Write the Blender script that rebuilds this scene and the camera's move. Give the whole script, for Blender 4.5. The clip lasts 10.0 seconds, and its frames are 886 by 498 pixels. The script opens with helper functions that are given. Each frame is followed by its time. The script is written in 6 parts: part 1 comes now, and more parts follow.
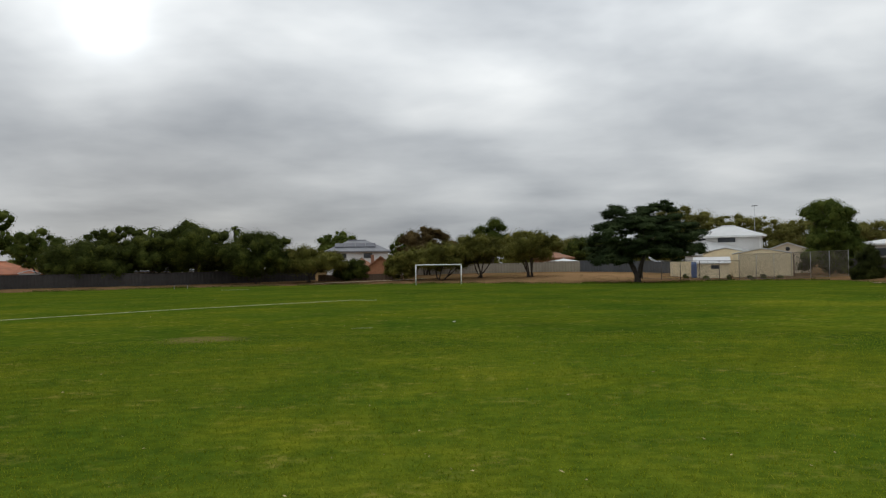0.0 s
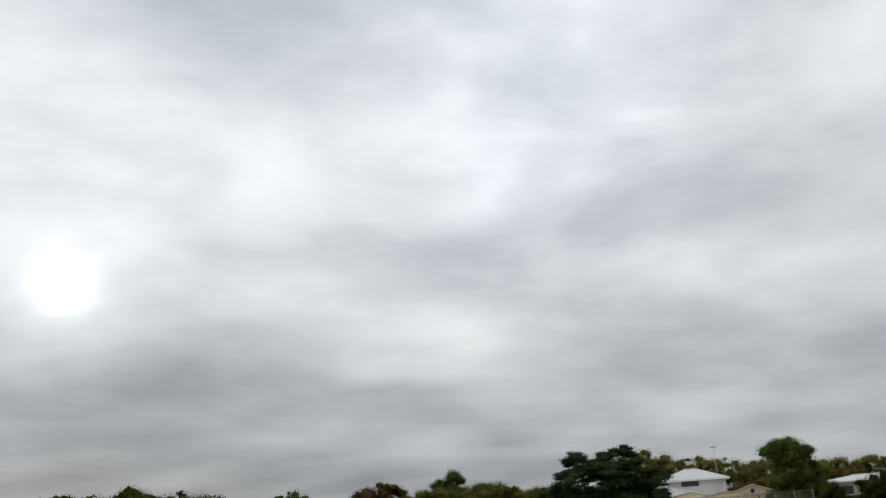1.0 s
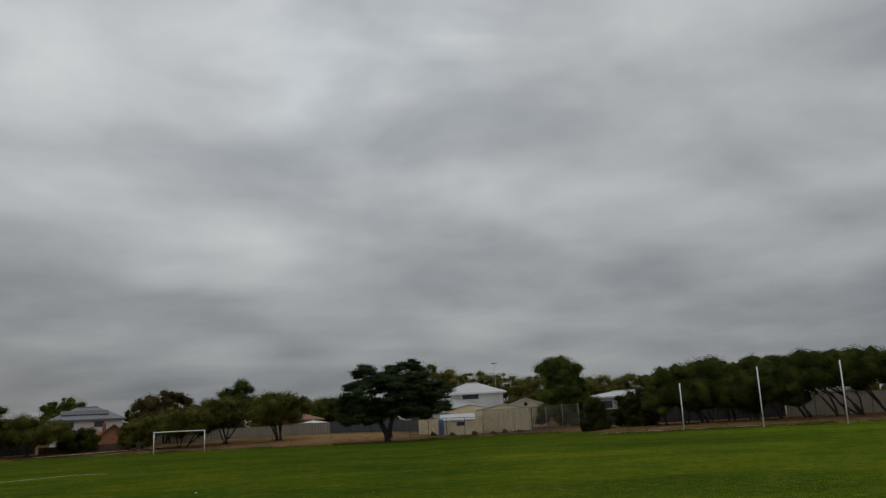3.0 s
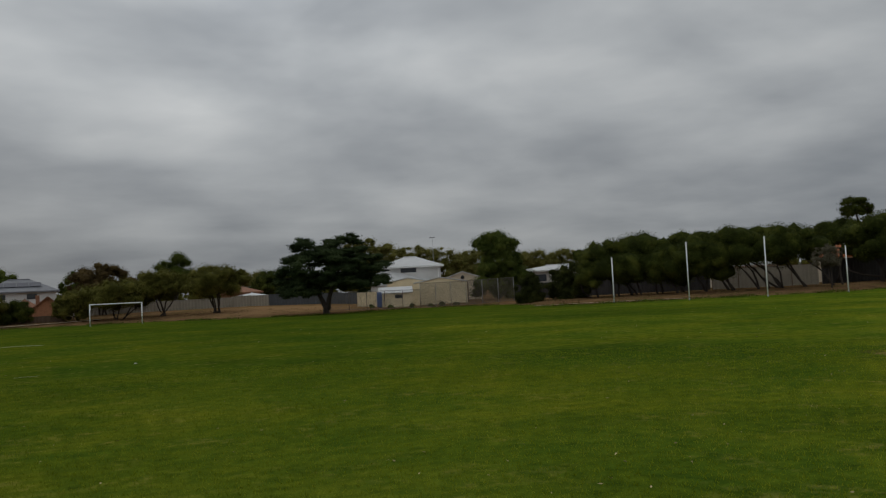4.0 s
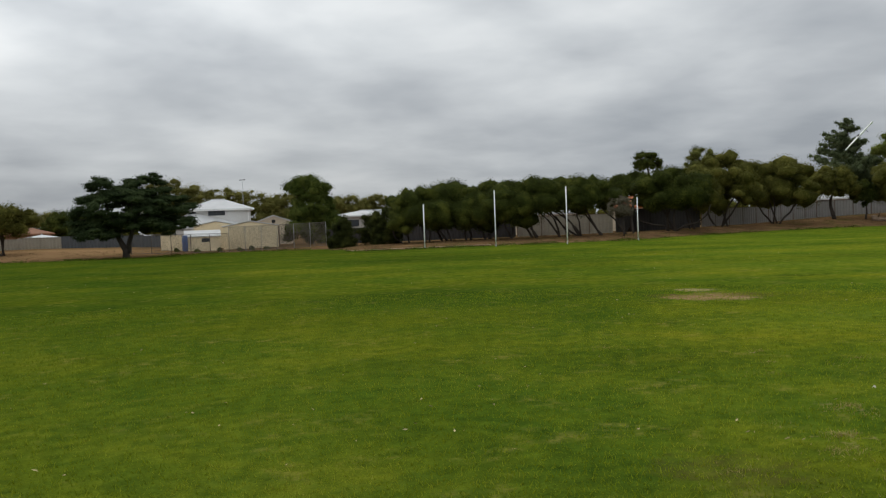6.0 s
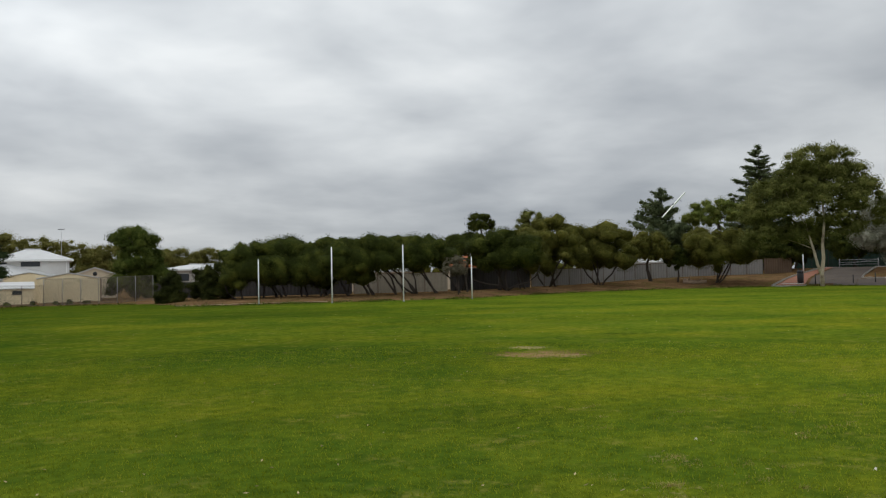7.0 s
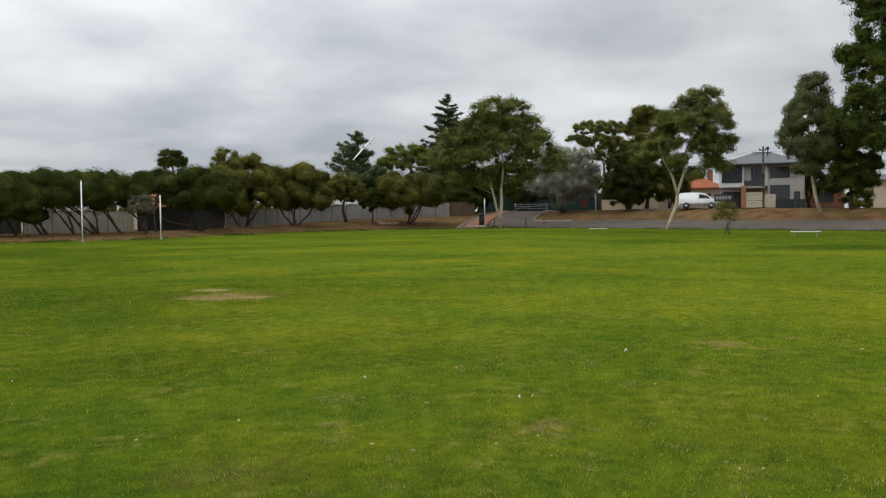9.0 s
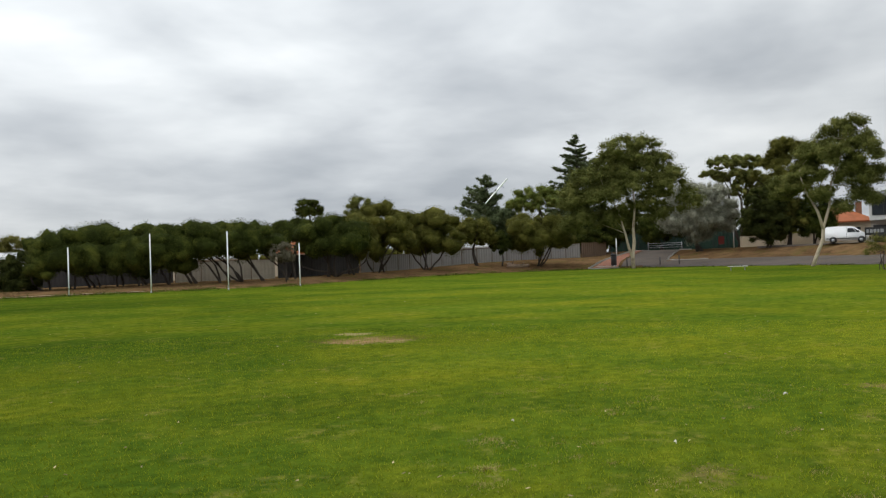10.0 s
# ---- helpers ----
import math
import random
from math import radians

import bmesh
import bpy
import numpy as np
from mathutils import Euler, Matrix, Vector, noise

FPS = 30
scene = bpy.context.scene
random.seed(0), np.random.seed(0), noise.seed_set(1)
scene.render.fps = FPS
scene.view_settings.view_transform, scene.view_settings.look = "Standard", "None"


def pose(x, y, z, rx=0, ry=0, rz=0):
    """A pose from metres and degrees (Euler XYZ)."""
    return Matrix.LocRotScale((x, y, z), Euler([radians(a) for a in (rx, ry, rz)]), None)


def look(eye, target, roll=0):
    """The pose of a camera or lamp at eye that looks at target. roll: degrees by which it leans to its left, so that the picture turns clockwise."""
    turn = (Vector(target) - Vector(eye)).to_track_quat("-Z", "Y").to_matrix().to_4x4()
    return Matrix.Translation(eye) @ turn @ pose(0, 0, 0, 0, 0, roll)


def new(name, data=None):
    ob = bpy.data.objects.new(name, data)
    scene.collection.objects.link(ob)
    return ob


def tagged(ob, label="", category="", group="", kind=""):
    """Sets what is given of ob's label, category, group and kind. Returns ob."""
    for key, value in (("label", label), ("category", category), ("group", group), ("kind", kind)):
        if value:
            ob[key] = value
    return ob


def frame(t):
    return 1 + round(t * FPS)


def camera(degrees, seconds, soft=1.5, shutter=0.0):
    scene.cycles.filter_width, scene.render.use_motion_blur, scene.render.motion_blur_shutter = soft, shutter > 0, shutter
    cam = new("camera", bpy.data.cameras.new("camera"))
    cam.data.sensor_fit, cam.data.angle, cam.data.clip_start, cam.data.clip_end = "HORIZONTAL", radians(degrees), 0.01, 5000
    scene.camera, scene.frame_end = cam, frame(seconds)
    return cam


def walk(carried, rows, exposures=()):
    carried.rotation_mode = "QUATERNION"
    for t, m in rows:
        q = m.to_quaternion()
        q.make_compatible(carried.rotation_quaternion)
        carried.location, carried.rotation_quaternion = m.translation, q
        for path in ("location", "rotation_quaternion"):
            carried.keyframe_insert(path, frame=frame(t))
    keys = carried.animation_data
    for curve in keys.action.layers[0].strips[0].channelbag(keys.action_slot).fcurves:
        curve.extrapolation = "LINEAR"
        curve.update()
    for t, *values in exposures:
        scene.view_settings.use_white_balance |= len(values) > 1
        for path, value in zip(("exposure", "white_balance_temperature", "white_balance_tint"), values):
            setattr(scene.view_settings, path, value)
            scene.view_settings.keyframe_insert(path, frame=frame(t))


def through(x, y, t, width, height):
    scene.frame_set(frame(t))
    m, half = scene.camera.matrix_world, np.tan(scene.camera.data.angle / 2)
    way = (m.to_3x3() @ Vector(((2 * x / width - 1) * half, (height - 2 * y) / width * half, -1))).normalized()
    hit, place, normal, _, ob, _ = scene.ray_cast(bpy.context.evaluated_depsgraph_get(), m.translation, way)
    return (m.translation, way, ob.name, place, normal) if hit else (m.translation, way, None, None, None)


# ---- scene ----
cam = camera(55.0, 10.0, 1.25)
# seconds, pitch, roll, yaw, and a few centimetres of sway: the camera is held at head height and turns
PATH = [
    (0.0, 1.32, 0.91, -0.03, -0.01, -0.00),
    (0.3, 7.36, 1.54, -3.26, -0.01, -0.01),
    (0.5, 11.59, 1.97, -3.39, -0.02, -0.02),
    (0.7, 14.70, 2.34, -3.03, -0.01, -0.02),
    (1.0, 17.98, 3.36, -2.72, -0.01, -0.04),
    (1.2, 14.68, 3.78, -4.10, -0.00, -0.04),
    (1.5, 9.21, 4.28, -7.29, 0.00, -0.06),
    (1.7, 8.09, 4.35, -9.10, -0.01, -0.06),
    (2.0, 8.25, 4.40, -11.51, -0.02, -0.07),
    (2.2, 9.52, 4.27, -13.11, -0.01, -0.06),
    (3.3, 11.49, 3.03, -17.40, -0.03, -0.08),
    (3.5, 7.95, 2.96, -18.21, -0.04, -0.08),
    (4.0, 2.86, 2.86, -20.75, -0.05, -0.08),
    (4.5, 0.64, 2.84, -22.94, -0.02, -0.06),
    (5.0, -1.19, 2.95, -25.80, 0.05, 0.01),
    (5.2, -1.68, 3.01, -27.00, 0.08, 0.02),
    (6.3, -0.96, 1.85, -36.00, 0.08, 0.13),
    (6.5, -0.57, 1.74, -37.91, 0.08, 0.15),
    (7.0, 2.14, 1.22, -44.35, -0.01, 0.15),
    (7.5, 0.91, 0.75, -49.63, -0.06, 0.14),
    (8.0, -1.15, -0.23, -55.37, 0.07, 0.13),
    (8.5, -1.81, 0.15, -60.57, 0.23, 0.09),
    (9.0, -2.18, 0.67, -64.42, 0.31, 0.06),
    (9.5, -2.18, 1.27, -65.72, 0.27, 0.09),
    (10.0, 0.88, 1.94, -55.75, 0.22, 0.19),
]
EYE = 1.65
# seconds and stops, as the clip's own exposure wanders
EXPOSURE = [(0.0, 0.08), (0.5, 0.05), (1.0, -0.06), (1.5, -0.3), (2.0, -0.4), (3.5, -0.81), (4.0, -0.7), (4.5, -0.57), (5.2, -0.27), (6.5, 0.2), (7.5, 0.18), (8.5, 0.3), (9.0, 0.45), (10.0, 0.5)]
walk(cam, [(t, pose(sx, sy, EYE, 90 + p, r, y)) for t, p, r, y, sx, sy in PATH], EXPOSURE)

# ---- world, sun ----
SUN_AZ, SUN_EL = 21.2, 15.5


def toward(az, el):
    a, e = radians(az), radians(el)
    return Vector((-math.sin(a) * math.cos(e), math.cos(a) * math.cos(e), math.sin(e)))


class Nodes:
    """Small helper to write node trees."""

    def __init__(self, tree):
        self.tree = tree
        tree.nodes.clear()

    def add(self, kind, inputs=(), **props):
        n = self.tree.nodes.new(kind)
        for k, v in props.items():
            if k == "operation":
                n.operation = v
            elif k == "data_type":
                n.data_type = v
            elif k == "blend_type":
                n.blend_type = v
            elif k == "sky_type":
                n.sky_type = v
            elif k == "attribute_name":
                n.attribute_name = v
            elif k == "clamp":
                n.clamp = v
            elif k == "noise_dimensions":
                n.noise_dimensions = v
            elif k == "feature":
                n.feature = v
        for key, v in (inputs.items() if isinstance(inputs, dict) else enumerate(inputs)):
            self.put(n.inputs[key], v)
        return n

    def put(self, socket, v):
        if isinstance(v, bpy.types.Node):
            v = v.outputs[0]
        if isinstance(v, bpy.types.NodeSocket):
            self.tree.links.new(v, socket)
        elif v is not None:
            socket.default_value = v

    def math(self, op, *v):
        return self.add("ShaderNodeMath", v, operation=op)

    def ramp(self, fac, *stops):
        n = self.add("ShaderNodeValToRGB", [fac])
        el = n.color_ramp.elements
        for i, (p, c) in enumerate(stops):
            e = el[i] if i < 2 else el.new(p)
            e.position = p
            e.color = (*c, 1) if len(c) == 3 else c
        return n

    def span(self, v, a, b, c, d):
        return self.add("ShaderNodeMapRange", [v, a, b, c, d])

    def mix(self, fac, a, b, blend="MIX"):
        n = self.add("ShaderNodeMix", data_type="RGBA", blend_type=blend)
        for key, v in ((0, fac), (6, a), (7, b)):
            if isinstance(v, tuple) and len(v) == 3:
                v = (*v, 1)
            self.put(n.inputs[key], v)
        return n.outputs[2]

    def noise(self, vec, scale, detail=3, rough=0.55, distort=0.0):
        return self.add("ShaderNodeTexNoise", {"Vector": vec, "Scale": scale, "Detail": detail, "Roughness": rough, "Distortion": distort})


world = bpy.data.worlds.new("overcast_sky")
scene.world = world
world.use_nodes = True
N = Nodes(world.node_tree)
way = N.add("ShaderNodeTexCoord").outputs["Generated"]
sep = N.add("ShaderNodeSeparateXYZ", [way])
up = N.math("MAXIMUM", sep.outputs[2], 0.0)
flat = N.math("ADD", up, 0.15)
cloud_at = N.add("ShaderNodeCombineXYZ", [N.math("DIVIDE", sep.outputs[0], flat), N.math("DIVIDE", sep.outputs[1], flat), 3.7])
puff_at = N.add("ShaderNodeVectorMath", [way, Vector((1.0, 1.0, 2.3))], operation="MULTIPLY").outputs[0]
big = N.noise(cloud_at, 0.55, 2, 0.5, 0.1)
mid = N.noise(puff_at, 3.4, 4, 0.48, 0.25)
fine = N.noise(cloud_at, 2.2, 4, 0.5, 0.15)
thick = N.math("ADD", N.math("MULTIPLY", big, 0.36), N.math("ADD", N.math("MULTIPLY", mid, 0.42), N.math("MULTIPLY", fine, 0.22)))
cloud = N.ramp(thick, (0.36, (0.355, 0.385, 0.42)), (0.65, (0.775, 0.8, 0.81)), (0.45, (0.47, 0.5, 0.53)), (0.54, (0.606, 0.637, 0.66)))
lift = N.span(up, 0.0, 0.6, 0.84, 1.52)
glow = 0.0
for az, el, tight, power in ((SUN_AZ, SUN_EL, 2400.0, 1.0), (SUN_AZ, SUN_EL, 260.0, 0.16), (-7.9, 21.8, 700.0, 0.3), (-6.0, 25.0, 40.0, 0.1), (30.0, 24.0, 120.0, 0.1), (-14.0, 27.0, 90.0, 0.26)):
    dot = N.add("ShaderNodeVectorMath", [way, toward(az, el)], operation="DOT_PRODUCT").outputs["Value"]
    g = N.math("MULTIPLY", N.math("POWER", N.math("MAXIMUM", dot, 0.0), tight), power)
    glow = N.math("ADD", glow, g)
# darker banks of cloud stand low beyond the goal and the sheds
low = N.math("POWER", N.math("MAXIMUM", N.add("ShaderNodeVectorMath", [way, toward(16, 3)], operation="DOT_PRODUCT").outputs["Value"], 0.0), 14.0)
lift = N.math("SUBTRACT", lift, N.math("MULTIPLY", low, N.span(up, 0.06, 0.24, 0.3, 0.0)))
low = N.math("POWER", N.math("MAXIMUM", N.add("ShaderNodeVectorMath", [way, toward(-23, 3)], operation="DOT_PRODUCT").outputs["Value"], 0.0), 22.0)
lift = N.math("SUBTRACT", lift, N.math("MULTIPLY", low, N.span(up, 0.05, 0.22, 0.18, 0.0)))
# sky painted darker for lens vignetting, high between two bright openings and the street
high = N.math("POWER", N.math("MAXIMUM", N.add("ShaderNodeVectorMath", [way, toward(-40, 29)], operation="DOT_PRODUCT").outputs["Value"], 0.0), 18.0)
lift = N.math("SUBTRACT", lift, N.math("MULTIPLY", high, 0.16))
# sky painted darker over the street, to offset the raised exposure
over = N.math("POWER", N.math("MAXIMUM", N.add("ShaderNodeVectorMath", [way, toward(-92, 16)], operation="DOT_PRODUCT").outputs["Value"], 0.0), 7.0)
lift = N.math("SUBTRACT", lift, N.math("MULTIPLY", over, 0.3))
bright = N.math("ADD", lift, N.math("MULTIPLY", glow, N.span(mid, 0.3, 0.7, 0.6, 1.3)))
clouds = N.mix(1.0, cloud.outputs[0], N.add("ShaderNodeCombineColor", [bright, bright, bright]).outputs[0], "MULTIPLY")
sky = N.add("ShaderNodeTexSky", sky_type="NISHITA")
sky.sun_disc = False
sky.sun_elevation, sky.sun_rotation = radians(SUN_EL), radians(-SUN_AZ)
blue = N.mix(1.0, sky.outputs[0], (0.12, 0.12, 0.12), "MULTIPLY")
paint = N.mix(0.994, blue, clouds)
N.add("ShaderNodeOutputWorld", [N.add("ShaderNodeBackground", [paint, 1.0])])

sun = new("sun", bpy.data.lights.new("sun", "SUN"))
sun.data.energy, sun.data.angle, sun.data.color = 0.6, radians(25), (1.0, 0.96, 0.9)
sun.matrix_world = look(toward(SUN_AZ, 38) * 50, (0, 0, 0))

# ---- materials ----
def material(name, colour, rough=0.8, vary=0.25, scale=1.0, bump=0.2, fine=12.0, metal=0.0, tint=None, island=0.0, piece=0.0, spec=0.5):
    """A surface with stains at one scale, grain at a finer one, and relief."""
    m = bpy.data.materials.new(name)
    m.use_nodes = True
    n = Nodes(m.node_tree)
    at = n.add("ShaderNodeTexCoord").outputs["Object"]
    stain, grain = n.noise(at, scale, 4, 0.6), n.noise(at, scale * fine, 3, 0.6)
    tint = tint or tuple(c * (1 - vary) for c in colour)
    lightest = tuple(min(1.0, c * (1 + vary * 0.6)) for c in colour)
    col = n.ramp(stain, (0.3, tint), (0.72, lightest), (0.5, colour)).outputs[0]
    g = n.span(grain, 0.25, 0.75, 1 - vary * 0.5, 1 + vary * 0.5)
    col = n.mix(1.0, col, n.add("ShaderNodeCombineColor", [g, g, g]).outputs[0], "MULTIPLY")
    if island or piece:
        r = n.add("ShaderNodeNewGeometry").outputs["Random Per Island"] if island else n.add("ShaderNodeObjectInfo").outputs["Random"]
        k = island or piece
        v = n.span(r, 0.0, 1.0, 1 - k, 1 + k)
        col = n.mix(1.0, col, n.add("ShaderNodeCombineColor", [v, v, v]).outputs[0], "MULTIPLY")
    b = n.add("ShaderNodeBump", {"Strength": bump, "Distance": 0.02, "Height": grain.outputs[0]})
    rr = n.span(grain, 0.2, 0.8, max(0.0, rough - 0.1), min(1.0, rough + 0.1))
    s = n.add("ShaderNodeBsdfPrincipled", {"Base Color": col, "Roughness": rr.outputs[0], "Specular IOR Level": spec, "Metallic": metal, "Normal": b.outputs[0]})
    n.add("ShaderNodeOutputMaterial", [s])
    return m


def leaf_material(name, colour, second, through=0.3):
    """Leaves: each one its own tone, with larger patches, and a little light through them."""
    m = bpy.data.materials.new(name)
    m.use_nodes = True
    n = Nodes(m.node_tree)
    at = n.add("ShaderNodeTexCoord").outputs["Object"]
    r = n.add("ShaderNodeNewGeometry").outputs["Random Per Island"]
    patch = n.noise(at, 0.7, 3, 0.6)
    f = n.math("ADD", n.math("MULTIPLY", r, 0.34), n.span(patch, 0.3, 0.7, -0.05, 0.7))
    f = n.math("ADD", f, n.span(n.noise(at, 7.0, 3, 0.6), 0.3, 0.7, -0.16, 0.16))
    col = n.ramp(f, (0.1, tuple(c * 0.55 for c in colour)), (0.95, second), (0.5, colour)).outputs[0]
    rough = n.add("ShaderNodeBump", {"Strength": 0.35, "Distance": 0.12, "Height": n.noise(at, 6.0, 4, 0.65).outputs[0]})
    s = n.add("ShaderNodeBsdfPrincipled", {"Base Color": col, "Roughness": 0.8, "Specular IOR Level": 0.04, "Normal": rough.outputs[0]})
    t = n.add("ShaderNodeBsdfTranslucent", [col])
    n.add("ShaderNodeOutputMaterial", [n.add("ShaderNodeMixShader", [through, s, t])])
    return m


def ground_material():
    """Mown grass on the field, dry soil and leaf litter past its edge."""
    m = bpy.data.materials.new("grass_and_soil")
    m.use_nodes = True
    n = Nodes(m.node_tree)
    at = n.add("ShaderNodeTexCoord").outputs["Object"]
    edge = n.add("ShaderNodeAttribute", attribute_name="edge").outputs["Fac"]
    wide, mid = n.noise(at, 0.09, 4, 0.6, 0.4), n.noise(at, 0.6, 4, 0.65, 0.3)
    tuft, blade = n.noise(at, 5.0, 4, 0.65), n.noise(at, 38.0, 3, 0.7)
    f = n.math("ADD", n.math("MULTIPLY", wide, 0.5), n.math("ADD", n.math("MULTIPLY", mid, 0.3), n.math("MULTIPLY", tuft, 0.2)))
    green = n.ramp(f, (0.38, (0.062, 0.102, 0.0105)), (0.63, (0.142, 0.17, 0.0165)), (0.5, (0.094, 0.135, 0.012))).outputs[0]
    # clover-green and yellowed patches a few steps wide
    swath = n.noise(at, 0.22, 3, 0.6, 0.5)
    green = n.mix(1.0, green, n.ramp(swath, (0.36, (0.78, 0.91, 0.97)), (0.64, (1.2, 1.08, 1.0)), (0.5, (0.98, 1.0, 1.0))).outputs[0], "MULTIPLY")
    # drier towards the street; front-lit grass painted paler there, backlit grass darker
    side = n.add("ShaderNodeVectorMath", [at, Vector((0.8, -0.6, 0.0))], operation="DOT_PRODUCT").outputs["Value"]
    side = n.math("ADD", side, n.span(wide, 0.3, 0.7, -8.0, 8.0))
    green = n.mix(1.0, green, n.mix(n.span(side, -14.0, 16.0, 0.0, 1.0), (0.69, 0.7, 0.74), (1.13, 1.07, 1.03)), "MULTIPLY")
    # green is paler in mid-field and darker towards the edge
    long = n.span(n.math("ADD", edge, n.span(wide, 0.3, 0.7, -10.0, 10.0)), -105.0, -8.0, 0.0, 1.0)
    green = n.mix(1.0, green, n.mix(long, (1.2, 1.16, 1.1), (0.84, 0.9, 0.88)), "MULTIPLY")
    clump = n.noise(at, 2.4, 4, 0.65, 0.3)
    green = n.mix(1.0, green, n.ramp(clump, (0.36, (0.8, 0.86, 0.9)), (0.66, (1.2, 1.1, 0.95)), (0.5, (1.02, 1.0, 0.92))).outputs[0], "MULTIPLY")
    worn = n.noise(at, 1.1, 4, 0.65, 0.4)
    dry = n.math("MULTIPLY", n.span(worn, 0.53, 0.68, 0.0, 1.0), n.span(tuft, 0.46, 0.66, 0.0, 0.6))
    green = n.mix(dry, green, (0.26, 0.2, 0.055))
    pit = n.math("MULTIPLY", n.span(n.noise(at, 3.4, 3, 0.6), 0.4, 0.32, 0.0, 0.5), n.span(tuft, 0.5, 0.38, 0.2, 1.0))
    green = n.mix(pit, green, (0.03, 0.05, 0.007))
    g = n.span(n.math("ADD", n.math("MULTIPLY", tuft, 0.45), n.math("MULTIPLY", blade, 0.55)), 0.34, 0.66, 0.64, 1.34)
    green = n.mix(1.0, green, n.add("ShaderNodeCombineColor", [g, g, g]).outputs[0], "MULTIPLY")
    soil = n.ramp(n.noise(at, 0.5, 5, 0.65), (0.34, (0.055, 0.034, 0.018)), (0.7, (0.21, 0.135, 0.068)), (0.5, (0.13, 0.08, 0.04))).outputs[0]
    soil = n.mix(n.span(blade, 0.4, 0.7, 0.0, 0.5), soil, (0.17, 0.105, 0.05))
    soil = n.mix(n.math("MULTIPLY", n.span(n.noise(at, 0.35, 4, 0.6), 0.52, 0.62, 0.0, 0.6), n.span(tuft, 0.4, 0.6, 0.3, 1.0)), soil, (0.075, 0.085, 0.015))
    speck = n.noise(at, 9.0, 2, 0.5)
    soil = n.mix(n.span(speck, 0.52, 0.62, 0.0, 0.6), soil, (0.24, 0.13, 0.06))
    # the bare mound by the conifer is sandier
    a = radians(-9.5)
    far = n.add("ShaderNodeVectorMath", [at, Vector((-math.sin(a) * 98, math.cos(a) * 98, 0))], operation="DISTANCE").outputs["Value"]
    soil = n.mix(n.math("MULTIPLY", n.span(far, 4.0, 13.0, 0.8, 0.0), n.span(tuft, 0.3, 0.7, 0.6, 1.0)), soil, (0.33, 0.2, 0.1))
    # bare, dry, lush and painted-shade spots on the field: bearing, distance, radius, strength, colour
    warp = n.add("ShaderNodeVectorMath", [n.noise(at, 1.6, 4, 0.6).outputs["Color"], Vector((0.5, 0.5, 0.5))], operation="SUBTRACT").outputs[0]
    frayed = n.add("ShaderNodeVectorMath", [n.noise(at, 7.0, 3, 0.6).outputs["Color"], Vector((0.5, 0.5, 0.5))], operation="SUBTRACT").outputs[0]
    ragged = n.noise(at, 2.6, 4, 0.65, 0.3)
    # the dark green is lush grass, and painted shade in hollows near the car park
    pale, tan, brown, lush_shade = (0.46, 0.33, 0.18), (0.34, 0.205, 0.11), (0.1, 0.07, 0.025), (0.028, 0.055, 0.006)
    spots = ((-50.0, 20.6, 0.4, 0.9, pale), (-49.0, 20.9, 0.35, 0.9, pale), (-52.4, 18.6, 0.4, 0.8, pale), (-52.0, 21.4, 0.6, 0.95, lush_shade), (-50.6, 22.0, 0.5, 0.9, lush_shade), (-48.3, 19.2, 0.6, 0.8, brown), (-51.3, 17.4, 0.4, 0.8, lush_shade), (-73, 84, 14.0, 0.4, lush_shade), (-83, 68, 14.0, 0.45, lush_shade), (-93, 58, 13.0, 0.45, lush_shade), (-64, 92, 12.0, 0.25, lush_shade), (-50.9, 18.9, 0.95, 1.0, tan), (-49.2, 18.7, 0.55, 0.8, tan), (-52.8, 19.4, 0.75, 0.6, brown), (15.6, 21.8, 1.1, 0.5, tan), (-58.3, 8.15, 0.16, 0.4, pale), (-57.8, 7.05, 0.15, 0.4, pale), (-82.2, 11.6, 0.32, 0.6, tan), (-51.5, 5.9, 0.55, 0.45, brown), (-72.0, 7.0, 0.3, 0.4, tan),
             (-6.9, 24.3, 0.95, 0.7, lush_shade), (-7.1, 45.7, 1.9, 0.75, lush_shade), (-66.2, 28.7, 0.55, 0.9, lush_shade), (-55.6, 25.5, 0.5, 0.8, lush_shade), (-47.3, 10.6, 1.4, 0.45, lush_shade), (-78.5, 53, 4.5, 0.5, lush_shade), (-88.5, 44, 4.0, 0.75, lush_shade), (-92.5, 45, 4.5, 0.75, lush_shade), (9.5, 23, 3.2, 0.45, lush_shade), (3.0, 18, 2.6, 0.4, lush_shade), (-31.5, 52, 1.5, 0.7, lush_shade))
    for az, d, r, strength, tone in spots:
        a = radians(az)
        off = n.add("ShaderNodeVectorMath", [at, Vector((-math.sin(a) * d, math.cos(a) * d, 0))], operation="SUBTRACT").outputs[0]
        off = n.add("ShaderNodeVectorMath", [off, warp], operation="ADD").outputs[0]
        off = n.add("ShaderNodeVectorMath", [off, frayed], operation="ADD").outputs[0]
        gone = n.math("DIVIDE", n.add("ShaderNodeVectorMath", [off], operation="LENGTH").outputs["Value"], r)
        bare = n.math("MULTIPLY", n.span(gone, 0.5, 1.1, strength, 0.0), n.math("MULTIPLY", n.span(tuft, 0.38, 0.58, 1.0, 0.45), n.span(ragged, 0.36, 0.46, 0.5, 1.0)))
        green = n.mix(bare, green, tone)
    rag = n.math("ADD", edge, n.math("MULTIPLY", n.math("SUBTRACT", mid, 0.5), 6.0))
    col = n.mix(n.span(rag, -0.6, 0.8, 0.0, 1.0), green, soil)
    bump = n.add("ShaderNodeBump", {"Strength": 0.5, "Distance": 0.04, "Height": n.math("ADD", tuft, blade)})
